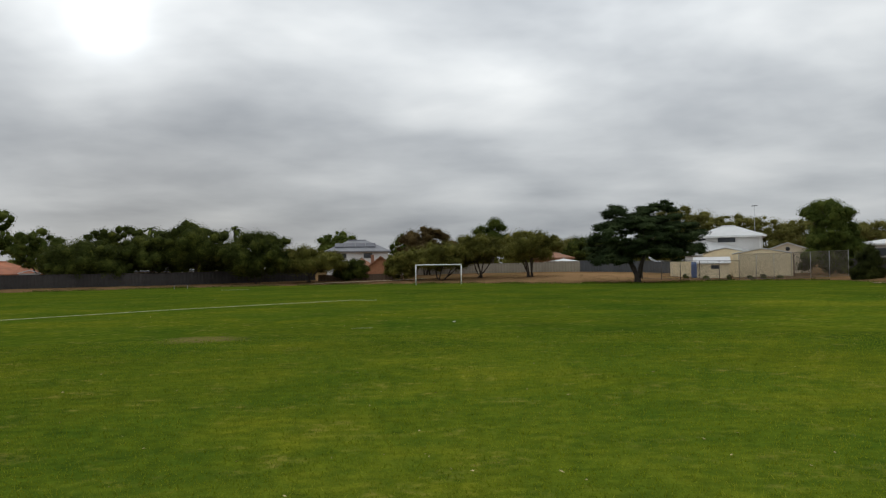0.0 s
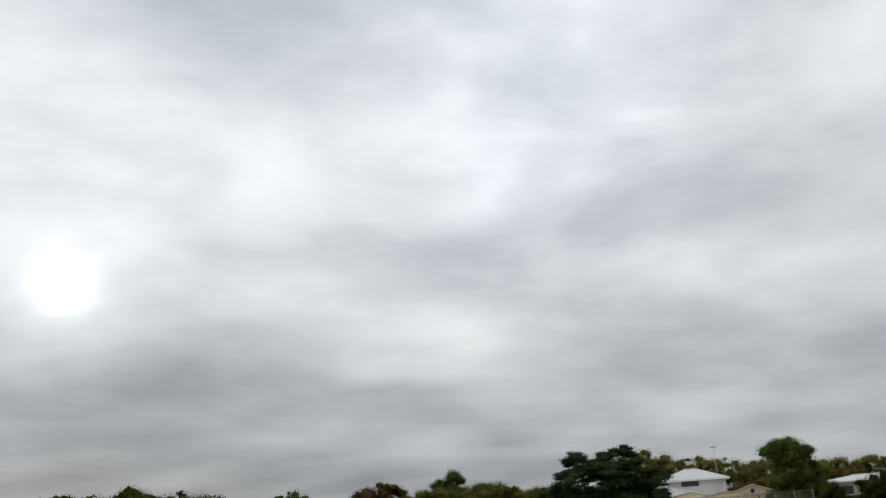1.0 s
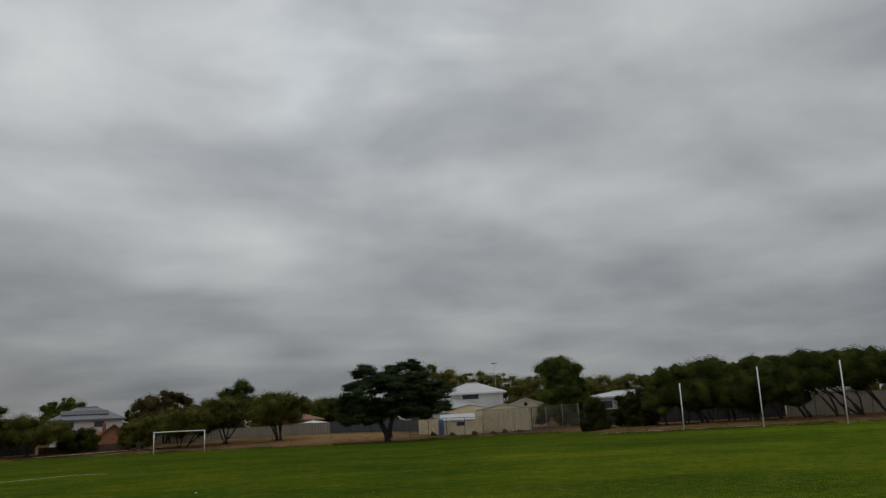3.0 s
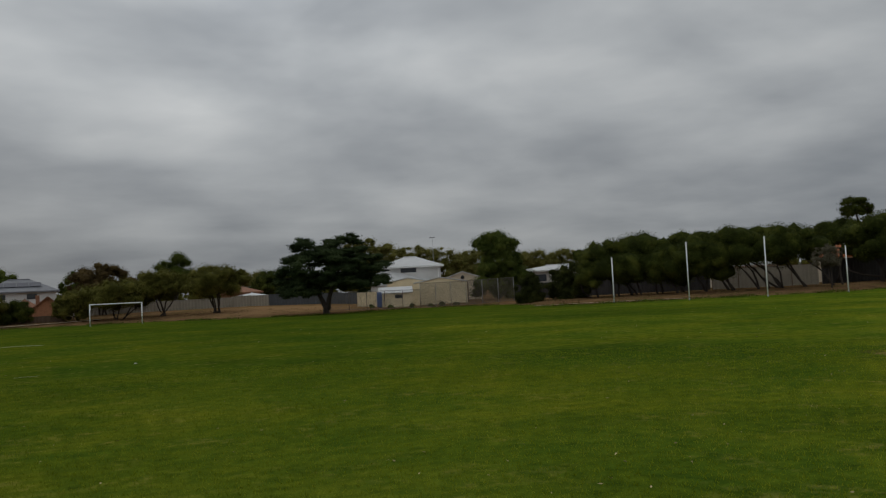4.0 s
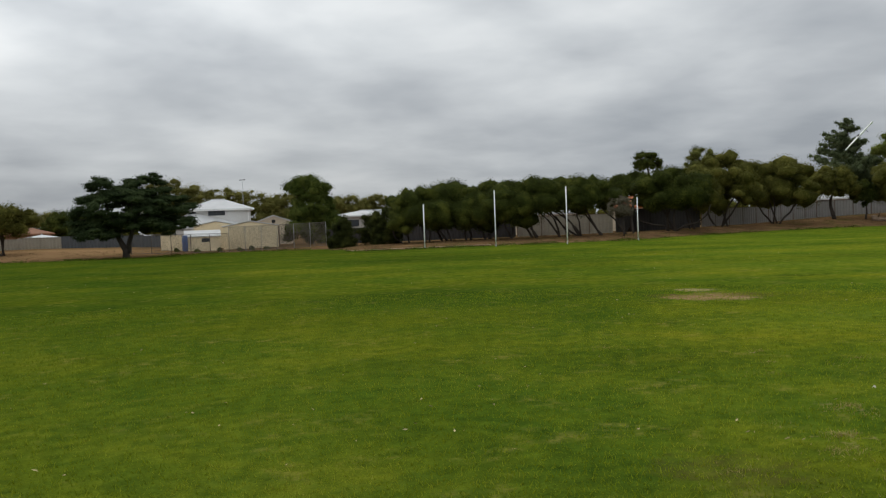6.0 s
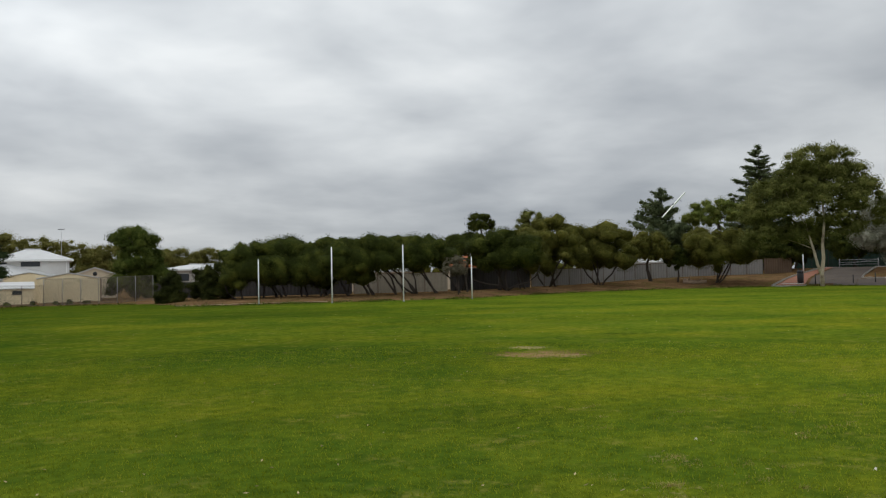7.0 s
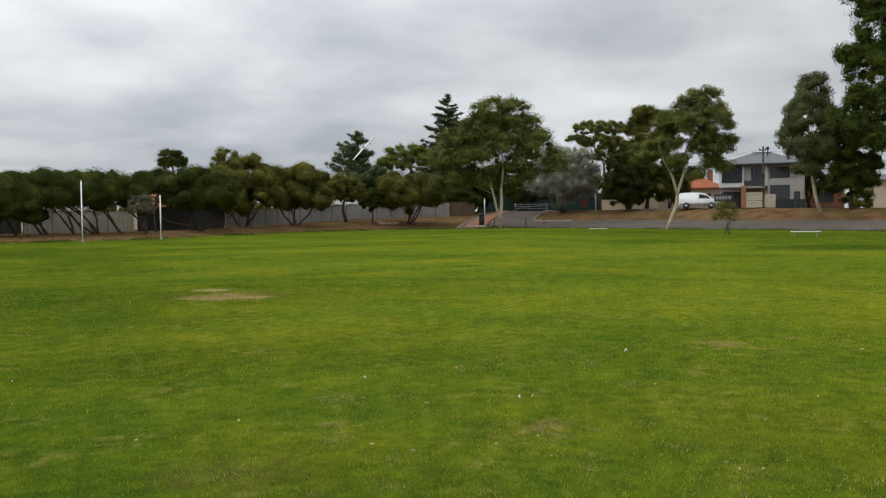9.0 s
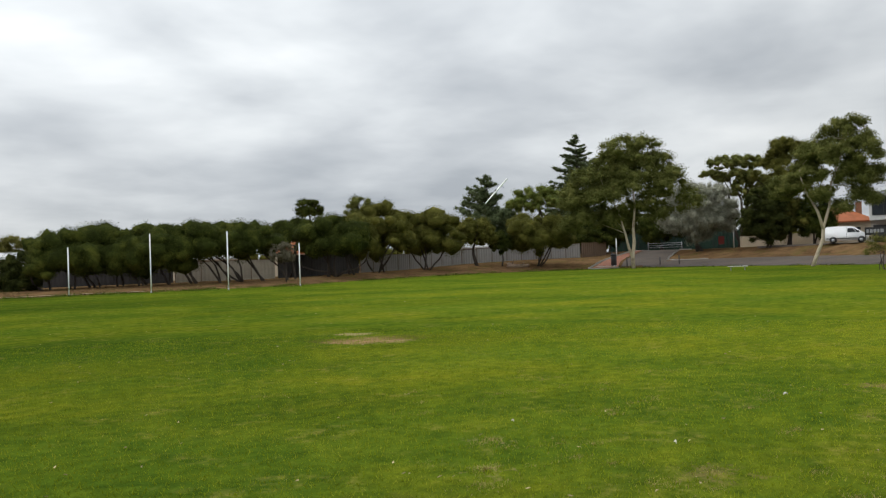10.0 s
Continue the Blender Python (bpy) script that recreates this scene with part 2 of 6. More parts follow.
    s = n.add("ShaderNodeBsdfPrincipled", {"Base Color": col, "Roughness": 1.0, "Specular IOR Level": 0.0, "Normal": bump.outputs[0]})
    n.add("ShaderNodeOutputMaterial", [s])
    return m


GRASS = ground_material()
BARK = material("brown_bark", (0.045, 0.034, 0.026), 0.9, 0.4, 3.0, 0.6)
PALE_BARK = material("pale_gum_bark", (0.42, 0.35, 0.25), 0.8, 0.4, 1.2, 0.3, tint=(0.2, 0.15, 0.1))
LEAF_DARK = leaf_material("dark_green_leaves", (0.05, 0.064, 0.013), (0.13, 0.14, 0.026))
LEAF_DEEP = leaf_material("deep_green_leaves", (0.036, 0.044, 0.011), (0.09, 0.096, 0.022))
LEAF_OLIVE = leaf_material("olive_leaves", (0.1, 0.1, 0.021), (0.225, 0.205, 0.048))
LEAF_MID = leaf_material("mid_green_leaves", (0.066, 0.09, 0.017), (0.15, 0.17, 0.035))
LEAF_GUM = leaf_material("gum_leaves", (0.126, 0.138, 0.036), (0.262, 0.26, 0.08))
LEAF_SAGE = leaf_material("sage_gum_leaves", (0.115, 0.125, 0.05), (0.25, 0.26, 0.12))
LEAF_BLUE = leaf_material("blue_green_leaves", (0.036, 0.055, 0.021), (0.085, 0.11, 0.042))
LEAF_DRY = leaf_material("dry_grey_leaves", (0.15, 0.135, 0.09), (0.25, 0.23, 0.16))
LEAF_FAR = leaf_material("olive_brown_leaves", (0.145, 0.14, 0.036), (0.27, 0.24, 0.075))
LEAF_PINE = leaf_material("pine_needles", (0.095, 0.12, 0.055), (0.2, 0.23, 0.11))
LEAF_GREY = leaf_material("grey_green_leaves", (0.3, 0.3, 0.225), (0.5, 0.5, 0.4))
LEAF_BROWN = leaf_material("reddish_leaves", (0.085, 0.06, 0.024), (0.16, 0.11, 0.04))
LEAF_LIGHT = leaf_material("light_green_leaves", (0.13, 0.16, 0.035), (0.25, 0.27, 0.07))
WHITE_PAINT = material("white_paint", (0.85, 0.85, 0.83), 0.5, 0.08, 2.0, 0.05)
WHITE_WALL = material("white_render_wall", (0.62, 0.61, 0.59), 0.75, 0.1, 0.5, 0.1)
CREAM = material("cream_steel", (0.76, 0.64, 0.42), 0.6, 0.14, 0.8, 0.1)
CREAM_WALL = material("cream_wall", (0.58, 0.49, 0.36), 0.8, 0.15, 0.6, 0.15)
TAN_PANEL = material("tan_fence_steel", (0.27, 0.235, 0.18), 0.65, 0.2, 0.7, 0.1, piece=0.08)
GREY_PANEL = material("grey_fence_steel", (0.27, 0.257, 0.245), 0.6, 0.18, 0.7, 0.1, piece=0.08)
DARK_PANEL = material("dark_brown_fence", (0.035, 0.03, 0.028), 0.8, 0.35, 1.2, 0.2, piece=0.15)
SLATE_PANEL = material("slate_fence_steel", (0.07, 0.075, 0.08), 0.65, 0.2, 0.7, 0.1, piece=0.1)
BROWN_PANEL = material("brown_fence_steel", (0.12, 0.075, 0.045), 0.7, 0.25, 0.8, 0.1, piece=0.1)
GREEN_SCREEN = material("green_shade_cloth", (0.02, 0.05, 0.035), 0.9, 0.25, 1.5, 0.2, piece=0.08)
SCREEN_CLOTH = material("grey_green_screen", (0.04, 0.05, 0.045), 0.9, 0.25, 1.5, 0.2, piece=0.08)
GALVANISED = material("galvanised_steel", (0.38, 0.39, 0.4), 0.45, 0.15, 3.0, 0.05, metal=0.6)
GREY_POST = material("dull_grey_steel", (0.26, 0.255, 0.24), 0.6, 0.2, 3.0, 0.05, metal=0.2)
DULL_WIRE = material("weathered_wire", (0.13, 0.11, 0.09), 0.6, 0.2, 3.0, 0.05, metal=0.3)
WHITE_ROOF = material("white_steel_roof", (0.56, 0.56, 0.55), 0.5, 0.1, 0.5, 0.05)
GREY_ROOF = material("grey_roof_tiles", (0.16, 0.165, 0.18), 0.7, 0.25, 0.7, 0.3)
SLATE_ROOF = material("dark_grey_steel_roof", (0.1, 0.105, 0.115), 0.55, 0.15, 0.5, 0.1)
ORANGE_ROOF = material("terracotta_roof_tiles", (0.38, 0.115, 0.04), 0.8, 0.3, 0.8, 0.3)
BRICK = material("brown_brick", (0.26, 0.12, 0.065), 0.85, 0.3, 3.0, 0.3)
ORANGE_BRICK = material("orange_brick", (0.36, 0.16, 0.08), 0.85, 0.3, 3.0, 0.3)
GREY_WALL = material("grey_render_wall", (0.43, 0.4, 0.37), 0.8, 0.12, 0.5, 0.1)
GLASS = material("dark_window_glass", (0.03, 0.034, 0.04), 0.12, 0.2, 0.8, 0.0)
DARK_TRIM = material("charcoal_trim", (0.03, 0.03, 0.032), 0.6, 0.2, 2.0, 0.05)
SOLAR = material("solar_cells", (0.06, 0.065, 0.085), 0.65, 0.2, 1.0, 0.0)
ASPHALT = material("worn_asphalt", (0.088, 0.066, 0.05), 0.98, 0.3, 0.25, 0.4, fine=40.0)
CONCRETE = material("pale_concrete", (0.38, 0.36, 0.33), 0.85, 0.2, 0.8, 0.2)
TERRACOTTA = material("terracotta_paving", (0.28, 0.11, 0.06), 0.85, 0.25, 1.2, 0.2)
BLUE = material("blue_plastic", (0.06, 0.1, 0.22), 0.5, 0.15, 1.5, 0.05)
RED = material("red_paint", (0.35, 0.03, 0.025), 0.5, 0.15, 2.0, 0.05)
VAN_WHITE = material("white_car_paint", (0.84, 0.85, 0.86), 0.25, 0.04, 1.0, 0.0)
RUBBER = material("black_rubber", (0.02, 0.02, 0.02), 0.8, 0.2, 4.0, 0.1)
LAMP_GLASS = material("clear_lamp_glass", (0.55, 0.57, 0.6), 0.1, 0.05, 4.0, 0.0)
POLE_STEEL = material("weathered_pole", (0.09, 0.075, 0.062), 0.8, 0.25, 2.0, 0.2)
DRY_WOOD = material("dead_bleached_wood", (0.27, 0.19, 0.13), 0.85, 0.4, 3.0, 0.4)
FOAM_GREEN = material("green_foam", (0.16, 0.24, 0.07), 0.6, 0.1, 3.0, 0.05)
FOAM_WHITE = material("white_foam", (0.78, 0.79, 0.77), 0.55, 0.06, 3.0, 0.05)
BLACK_PLASTIC = material("black_plastic", (0.02, 0.02, 0.022), 0.5, 0.1, 4.0, 0.0)
CHALK = material("worn_chalk_line", (0.28, 0.31, 0.115), 0.95, 0.5, 1.5, 0.1)

# ---- the lie of the land ----
# bearing; where the grass ends; then two shoulders of the bank (distance, height)
BANK = np.array([
    (180, 60, 90, 0.6, 110, 1.0), (40, 90, 100, 0.1, 115, 0.3), (27, 91, 100, 0.1, 115, 0.3), (18, 97, 106, 0.15, 118, 0.3), (7, 98, 108, 0.3, 118, 0.6),
    (-1, 94, 104, 0.4, 116, 0.9), (-8, 84, 104, 0.9, 116, 1.0), (-13, 83, 98, 0.5, 110, 0.8), (-17, 89, 97, 0.1, 110, 0.4), (-19, 91, 96, 0.06, 110, 0.3),
    (-25, 87, 93, 0.15, 105, 0.4), (-27.5, 72, 85, 0.3, 100, 0.4), (-35, 73, 83, 0.4, 92, 0.45), (-46, 77, 86, 0.5, 96, 0.5),
    (-53, 98, 108, 0.7, 118, 0.8), (-60, 112, 122, 1.3, 130, 1.6), (-66, 118, 128, 1.3, 140, 2.4), (-72, 113, 124, 0.95, 136, 2.3),
    (-78, 100, 116, 0.86, 124, 2.4), (-85, 88, 104, 0.79, 110, 2.24), (-93, 79, 97, 0.7, 102, 2.0), (-110, 70, 92, 0.62, 97, 2.0), (-180, 60, 90, 0.6, 110, 1.0)])[::-1]


def lie(az):
    return [np.interp(az, BANK[:, 0], BANK[:, i]) for i in range(1, 6)]


def height(az, d):
    e, d1, z1, d2, z2 = lie(az)
    return float(np.interp(d, (e, d1, d2), (0.0, z1, z2)))


def place(az, d, up=0.0, turn=0.0):
    """The pose of a thing that stands at a bearing and distance from the field's middle, facing it."""
    a = radians(az)
    return pose(-math.sin(a) * d, math.cos(a) * d, height(az, d) + up, 0, 0, az + turn)


def mesh(name, verts, faces, mat=None, smooth=False):
    me = bpy.data.meshes.new(name)
    me.from_pydata([tuple(v) for v in verts], [], [tuple(f) for f in faces])
    if mat:
        me.materials.append(mat)
    if smooth:
        me.polygons.foreach_set("use_smooth", [True] * len(me.polygons))
    me.update()
    return me


def build_ground():
    azs = np.concatenate([np.arange(-180, -120, 6), np.arange(-120, 50, 1.0), np.arange(50, 180, 6)])
    ds = np.concatenate([[0.0, 4, 8, 15, 25, 35, 45], np.arange(50, 150, 1.5), [160, 200, 300, 600, 1500, 3500]])
    verts, edge, faces = [], [], []
    for az in azs:
        e = lie(az)[0]
        for d in ds:
            a = radians(az)
            verts.append((-math.sin(a) * d, math.cos(a) * d, height(az, d)))
            edge.append(d - e)
    n, k = len(azs), len(ds)
    for i in range(n):
        j = (i + 1) % n
        for q in range(k - 1):
            faces.append((i * k + q, i * k + q + 1, j * k + q + 1, j * k + q) if q else (i * k, i * k + 1, j * k + 1))
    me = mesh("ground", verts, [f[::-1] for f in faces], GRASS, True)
    me.attributes.new("edge", "FLOAT", "POINT").data.foreach_set("value", edge)
    return tagged(new("ground", me), "mown green sports field with dry soil banks round it", "ground", kind="structure")


build_ground()

# ---- trees ----
def part(name, data, parent, label=""):
    ob = new(name, data)
    ob.parent = parent
    return tagged(ob, label)


def holder(name, m, label, category, group=""):
    ob = new(name)
    ob.matrix_world = m
    return tagged(ob, label, category, group)


def tube(points, radii, sides=7):
    """A tapered limb along points."""
    verts, faces = [], []
    pts = [Vector(p) for p in points]
    for i, p in enumerate(pts):
        t = (pts[min(i + 1, len(pts) - 1)] - pts[max(i - 1, 0)]).normalized()
        a = t.orthogonal().normalized()
        b = t.cross(a)
        for s in range(sides):
            w = 2 * math.pi * s / sides
            verts.append(p + (a * math.cos(w) + b * math.sin(w)) * radii[i])
        if i:
            for s in range(sides):
                s2 = (s + 1) % sides
                faces.append(((i - 1) * sides + s, (i - 1) * sides + s2, i * sides + s2, i * sides + s))
    faces.append(tuple(range(sides))[::-1])
    faces.append(tuple((len(pts) - 1) * sides + s for s in range(sides)))
    return verts, faces


def joined(name, pieces, mat, smooth=True):
    verts, faces = [], []
    for v, f in pieces:
        o = len(verts)
        verts += list(v)
        faces += [tuple(i + o for i in q) for q in f]
    return mesh(name, verts, faces, mat, smooth)


def limb(rng, a, b, r0, r1, bend=0.12, steps=5):
    a, b = Vector(a), Vector(b)
    l = (b - a).length
    off = Vector(rng.normal(0, bend * l, 3))
    pts, rad = [], []
    for i in range(steps + 1):
        t = i / steps
        pts.append(a.lerp(b, t) + off * math.sin(math.pi * t) + Vector(rng.normal(0, 0.012 * l, 3)) * (0 < i < steps))
        rad.append(r0 + (r1 - r0) * t)
    return tube(pts, rad)


def round_core():
    bm = bmesh.new()
    bmesh.ops.create_icosphere(bm, subdivisions=1, radius=1)
    bm.verts.index_update()
    v, f = np.array([p.co for p in bm.verts]), np.array([[p.index for p in q.verts] for q in bm.faces])
    bm.free()
    return v, f


CORE_V, CORE_F = round_core()


def leaves(rng, blobs, count, size, mat, hang=0.0, shell=0.6, long=1.6, core=0.0, outer=1.15, loose=0.4):
    """Many small leaf sprays, gathered in uneven clumps, with the dense inside of each clump. blobs: centre, radii and the way out of the crown."""
    count *= 2
    size *= 0.78
    c = np.array([b[0] for b in blobs], float)
    r = np.array([b[1] for b in blobs], float)
    out = np.array([b[2] if len(b) > 2 else (0, 0, 0.4) for b in blobs], float)
    w = r[:, 0] * r[:, 2]
    pick = rng.choice(len(blobs), count, p=w / w.sum())
    u = rng.normal(size=(count, 3))
    u /= np.linalg.norm(u, axis=1)[:, None]
    rad = shell + (outer - shell) * rng.random(count) ** 1.1
    rad *= rng.uniform(0.85, 1.2, len(blobs))[pick] ** 0.5
    p = c[pick] + u * r[pick] * rad[:, None] + rng.normal(0, 0.06, (count, 3)) * r[pick]
    n = u + out[pick] * 0.7 + rng.normal(0, loose, (count, 3))
    n[:, 2] += 0.3
    n /= np.linalg.norm(n, axis=1)[:, None]
    a = np.cross(n, rng.normal(size=(count, 3)))
    a[:, 2] -= hang * np.linalg.norm(a, axis=1)
    a /= np.linalg.norm(a, axis=1)[:, None]
    b = np.cross(n, a)
    b /= np.linalg.norm(b, axis=1)[:, None] + 1e-9
    s = size * rng.uniform(0.55, 1.45, count)[:, None]
    a, b = a * s * long, b * s * 0.85
    v = np.stack([p + a, p - a * 0.6 + b, p - a * 0.6 - b], 1).reshape(-1, 3)
    index, totals = np.arange(len(v)), np.full(count, 3)
    if core:
        k = len(CORE_V)
        cv = c[:, None, :] + CORE_V[None] * r[:, None, :] * core * rng.uniform(0.7, 1.25, (len(blobs), k, 1))
        cf = (CORE_F[None] + (np.arange(len(blobs)) * k)[:, None, None] + len(v)).reshape(-1)
        index = np.concatenate([index, cf])
        totals = np.full(len(index) // 3, 3)
        v = np.concatenate([v, cv.reshape(-1, 3)])
    starts = np.arange(0, len(index), 3)
    me = bpy.data.meshes.new("crown")
    me.vertices.add(len(v))
    me.vertices.foreach_set("co", v.astype(np.float32).ravel())
    me.loops.add(len(index))
    me.loops.foreach_set("vertex_index", index.astype(np.int32))
    me.polygons.add(len(starts))
    me.polygons.foreach_set("loop_start", starts.astype(np.int32))
    me.polygons.foreach_set("loop_total", totals.astype(np.int32))
    me.polygons.foreach_set("use_smooth", np.arange(len(starts)) >= count)
    me.materials.append(mat)
    me.update(calc_edges=True)
    return me


def clumps(rng, masses, k, flat=0.75, fill=1.0):
    """Rounded clumps of about k metres over the upper sides of each mass (x, y, z, rx, ry, rz), and some within."""
    out = []
    for x, y, z, rx, ry, rz in masses:
        n = max(3, int(fill * 3.0 * (rx * ry + rx * rz + ry * rz) / (k * k * 2.2)))
        for i in range(n):
            u = rng.normal(size=3)
            u /= np.linalg.norm(u)
            u[2] = u[2] if u[2] > -0.55 or rng.random() < 0.25 else -u[2]
            q = rng.uniform(0.72, 1.0) if rng.random() < 0.85 else rng.uniform(0.2, 0.7)
            s = k * rng.uniform(0.55, 1.15)
            inner = [max(0.05, r - s * 0.4) for r in (rx, ry, rz)]
            out.append(((x + u[0] * q * inner[0], y + u[1] * q * inner[1], z + u[2] * q * inner[2]), (s * rng.uniform(0.75, 1.45), s * rng.uniform(0.75, 1.45), s * flat * rng.uniform(0.7, 1.2)), tuple(u)))
    return out


def tree(name, az, d, h, w, label, mat, base=None, count=6000, size=0.1, bark=None, stems=3, lean=0.0, seed=0, hang=0.2, group="", fat=0.022, masses=None, deep=0.85, k=None, flat=0.92, fill=1.0, category="tree", shell=0.66, trunk=None, spread=0.16, core=0.72, second=None, ways=(), rake=0.0):
    """A tree of limbs and a crown of many leaf sprays in clumps. trunk: the way of its main stem."""
    rng = np.random.default_rng(1000 + seed)
    base = h * 0.25 if base is None else base
    if masses is None:
        mid = base + (h - base) * 0.45
        masses = [(lean * w * 0.5, 0, mid, w / 2, w / 2 * deep, h - mid), (lean * w * 0.5, 0, base + (h - base) * 0.3, w * 0.46, w * 0.42 * deep, (h - base) * 0.32)]
    k = 0.8 * (k or w * 0.13)
    blobs = clumps(rng, masses, k, flat, fill)
    ob = holder(name, place(az, d), label, category, group)
    pieces = []
    r0 = max(0.04, h * fat)
    order = rng.permutation(len(blobs))
    for way in ways:
        pieces.append(tube([Vector(p) for p in way], [r0 * (0.8 - 0.5 * i / (len(way) - 1)) for i in range(len(way))], 8))
    if trunk:
        pts = [Vector(p) for p in trunk]
        pieces.append(tube(pts, [r0 * 1.3 * (1 - 0.7 * i / (len(pts) - 1)) for i in range(len(pts))], 9))
        if second:
            qts = [Vector(p) for p in second]
            pieces.append(tube(qts, [r0 * 1.0 * (1 - 0.7 * i / (len(qts) - 1)) for i in range(len(qts))], 8))
            pts = pts + qts[1:]
        for i in order[:11]:
            b = Vector(blobs[i][0])
            a = min(pts[1:], key=lambda p: (p - b).length + 2.5 * max(0.0, p.z - b.z + 0.5))
            pieces.append(limb(rng, a, b, r0 * 0.22, r0 * 0.06, 0.16))
    else:
        for s in range(stems):
            one = stems > 1
            foot = Vector((rng.uniform(-0.5, 0.5) * one - lean * w * 0.25, rng.uniform(-0.3, 0.3) * one, -0.15))
            top = Vector((lean * w * 0.35 + rng.uniform(-spread, spread) * w * one, rng.uniform(-0.1, 0.1) * w * one, base + (h - base) * rng.uniform(0.15, 0.4)))
            if rake:
                foot.x = w * (-0.2 + 0.28 * (s * 3 // stems) + rng.uniform(-0.05, 0.08))
                top = Vector((foot.x - rake * rng.uniform(-0.1, 1.5), rng.uniform(-0.08, 0.08) * w, base + (h - base) * rng.uniform(0.1, 0.3)))
            pieces.append(limb(rng, foot, top, r0 * (1.3 if stems == 1 else 0.85), r0 * 0.5, 0.07))
            for q in range(max(3, 10 // stems)):
                b = blobs[order[(s * 5 + q) % len(order)]][0]
                pieces.append(limb(rng, top, Vector(b), r0 * 0.36, r0 * 0.08, 0.12))
    part("trunk", joined("trunk", pieces, bark or BARK), ob)
    part("crown", leaves(rng, blobs, int(count * 1.45), size * 0.78, mat, hang, shell, core=core, outer=1.18 if shell < 0.8 else 1.08), ob)
    return ob


def conifer(name, az, d, h, w, label, mat, seed, base, levels, ragged=0.25, count=7000, size=0.16, power=0.9, puff=0.5):
    """A pine with whorls of boughs, tips turned up."""
    rng = np.random.default_rng(2000 + seed)
    ob = holder(name, place(az, d), label, "tree")
    pieces, blobs = [tube([(0, 0, -0.2), (0.1, 0, h * 0.5), (0, 0, h)], [h * 0.02, h * 0.012, 0.03], 8)], []
    for i in range(levels):
        t = i / (levels - 1)
        z = base + (h - base) * t
        reach = 0.5 * w * (1 - t) ** power + 0.25
        for q in range(6 if t < 0.8 else 4):
            a = rng.uniform(0, 2 * math.pi)
            l = reach * rng.uniform(1 - ragged * 1.6, 1 + ragged)
            z = base + (h - base) * min(1.0, t + rng.uniform(-0.5, 0.5) / levels)
            tip = Vector((math.cos(a) * l, math.sin(a) * l, z + l * 0.22))
            pieces.append(limb(rng, (0, 0, z), tip, h * 0.004, 0.012, 0.03, 3))
            for f in (0.35, 0.6, 0.82, 1.0):
                s = (0.18 * w * (1 - t * 0.65)) * rng.uniform(0.55, 1.0) * (1.15 - 0.4 * f)
                blobs.append(((math.cos(a) * l * f, math.sin(a) * l * f, z + l * 0.22 * f * f), (s, s, s * puff)))
    part("trunk", joined("trunk", pieces, BARK), ob)
    part("crown", leaves(rng, blobs, count, size * 0.85, mat, -0.1, 0.45, core=0.6), ob)
    return ob


def palm(az, d, h, label, seed):
    rng = np.random.default_rng(3000 + seed)
    ob = holder("palm", place(az, d), label, "palm")
    part("trunk", joined("trunk", [tube([(0, 0, -0.1), (0.05, 0, h * 0.5), (0, 0, h)], [0.22, 0.17, 0.15], 8)], BARK), ob)
    pieces = []
    for i in range(22):
        a, e, l = rng.uniform(0, 6.28), rng.uniform(-0.1, 1.2), rng.uniform(1.5, 2.1)
        v, f = [], []
        for q in range(7):
            t = q / 6
            r, z = l * t * math.cos(e * (1 - 0.3 * t)), h + l * (t * math.sin(e) - 0.75 * t * t)
            s = 0.2 * math.sin(math.pi * min(1, t * 0.9 + 0.1)) + 0.01
            for side in (-1, 1):
                v.append((r * math.cos(a) - side * s * math.sin(a), r * math.sin(a) + side * s * math.cos(a), z - 0.1 * s))
            if q:
                f.append((2 * q - 2, 2 * q - 1, 2 * q + 1, 2 * q))
        pieces.append((v, f))
    part("crown", joined("crown", pieces, LEAF_MID), ob, "feathery green fronds")
    return ob


OLIVE_ROW = "trees along the fence by the field"
tree("shade_tree", 28.6, 112, 9.8, 9.0, "tall dark green tree behind a dark fence", LEAF_MID, base=3.0, seed=1, k=0.9, fill=0.7, count=5000)
tree("shade_tree", 25.4, 124, 7.6, 8.0, "dark green tree standing behind a dark fence", LEAF_MID, base=2, seed=2, k=0.9, fill=0.7, count=5000)
tree("shade_tree", 22.6, 109, 5.4, 11.6, "broad dense dark olive tree behind a dark fence", LEAF_DARK, base=0.5, seed=3, count=12000, group=OLIVE_ROW)
tree("shade_tree", 20.9, 113, 7.6, 9.4, "rounded dark olive tree by a dark fence", LEAF_DARK, base=1.2, seed=4, group=OLIVE_ROW, k=1.0)
tree("shade_tree", 18.4, 110, 6.4, 10.4, "rounded dark olive tree by a dark fence", LEAF_DARK, base=1.5, seed=5, count=9000, group=OLIVE_ROW)
tree("shade_tree", 16.1, 109, 7.7, 10.0, "tall rounded dark olive tree by a dark fence", LEAF_DARK, base=2.0, seed=6, count=9000, group=OLIVE_ROW)
tree("shade_tree", 12.2, 105, 6.4, 9.2, "dense rounded dark green tree by a dark fence", LEAF_DARK, base=0.9, seed=7, count=11000, group=OLIVE_ROW)
tree("shade_tree", 14.2, 113, 5.2, 7.0, "dark shrub in front of a tan gable", LEAF_DARK, base=0.3, seed=27, group=OLIVE_ROW)
tree("shade_tree", 9.0, 106, 4.4, 10.2, "low spreading olive shrub by a dark fence", LEAF_OLIVE, base=1.2, seed=8, count=8000, group=OLIVE_ROW)
tree("shade_tree", 7.0, 158, 8.2, 9.0, "distant dark green tree beside a house", LEAF_MID, base=2, seed=9)
tree("shade_tree", 2.2, 165, 8.0, 8.0, "distant dark green tree behind a grey roof", LEAF_MID, base=2, seed=19)
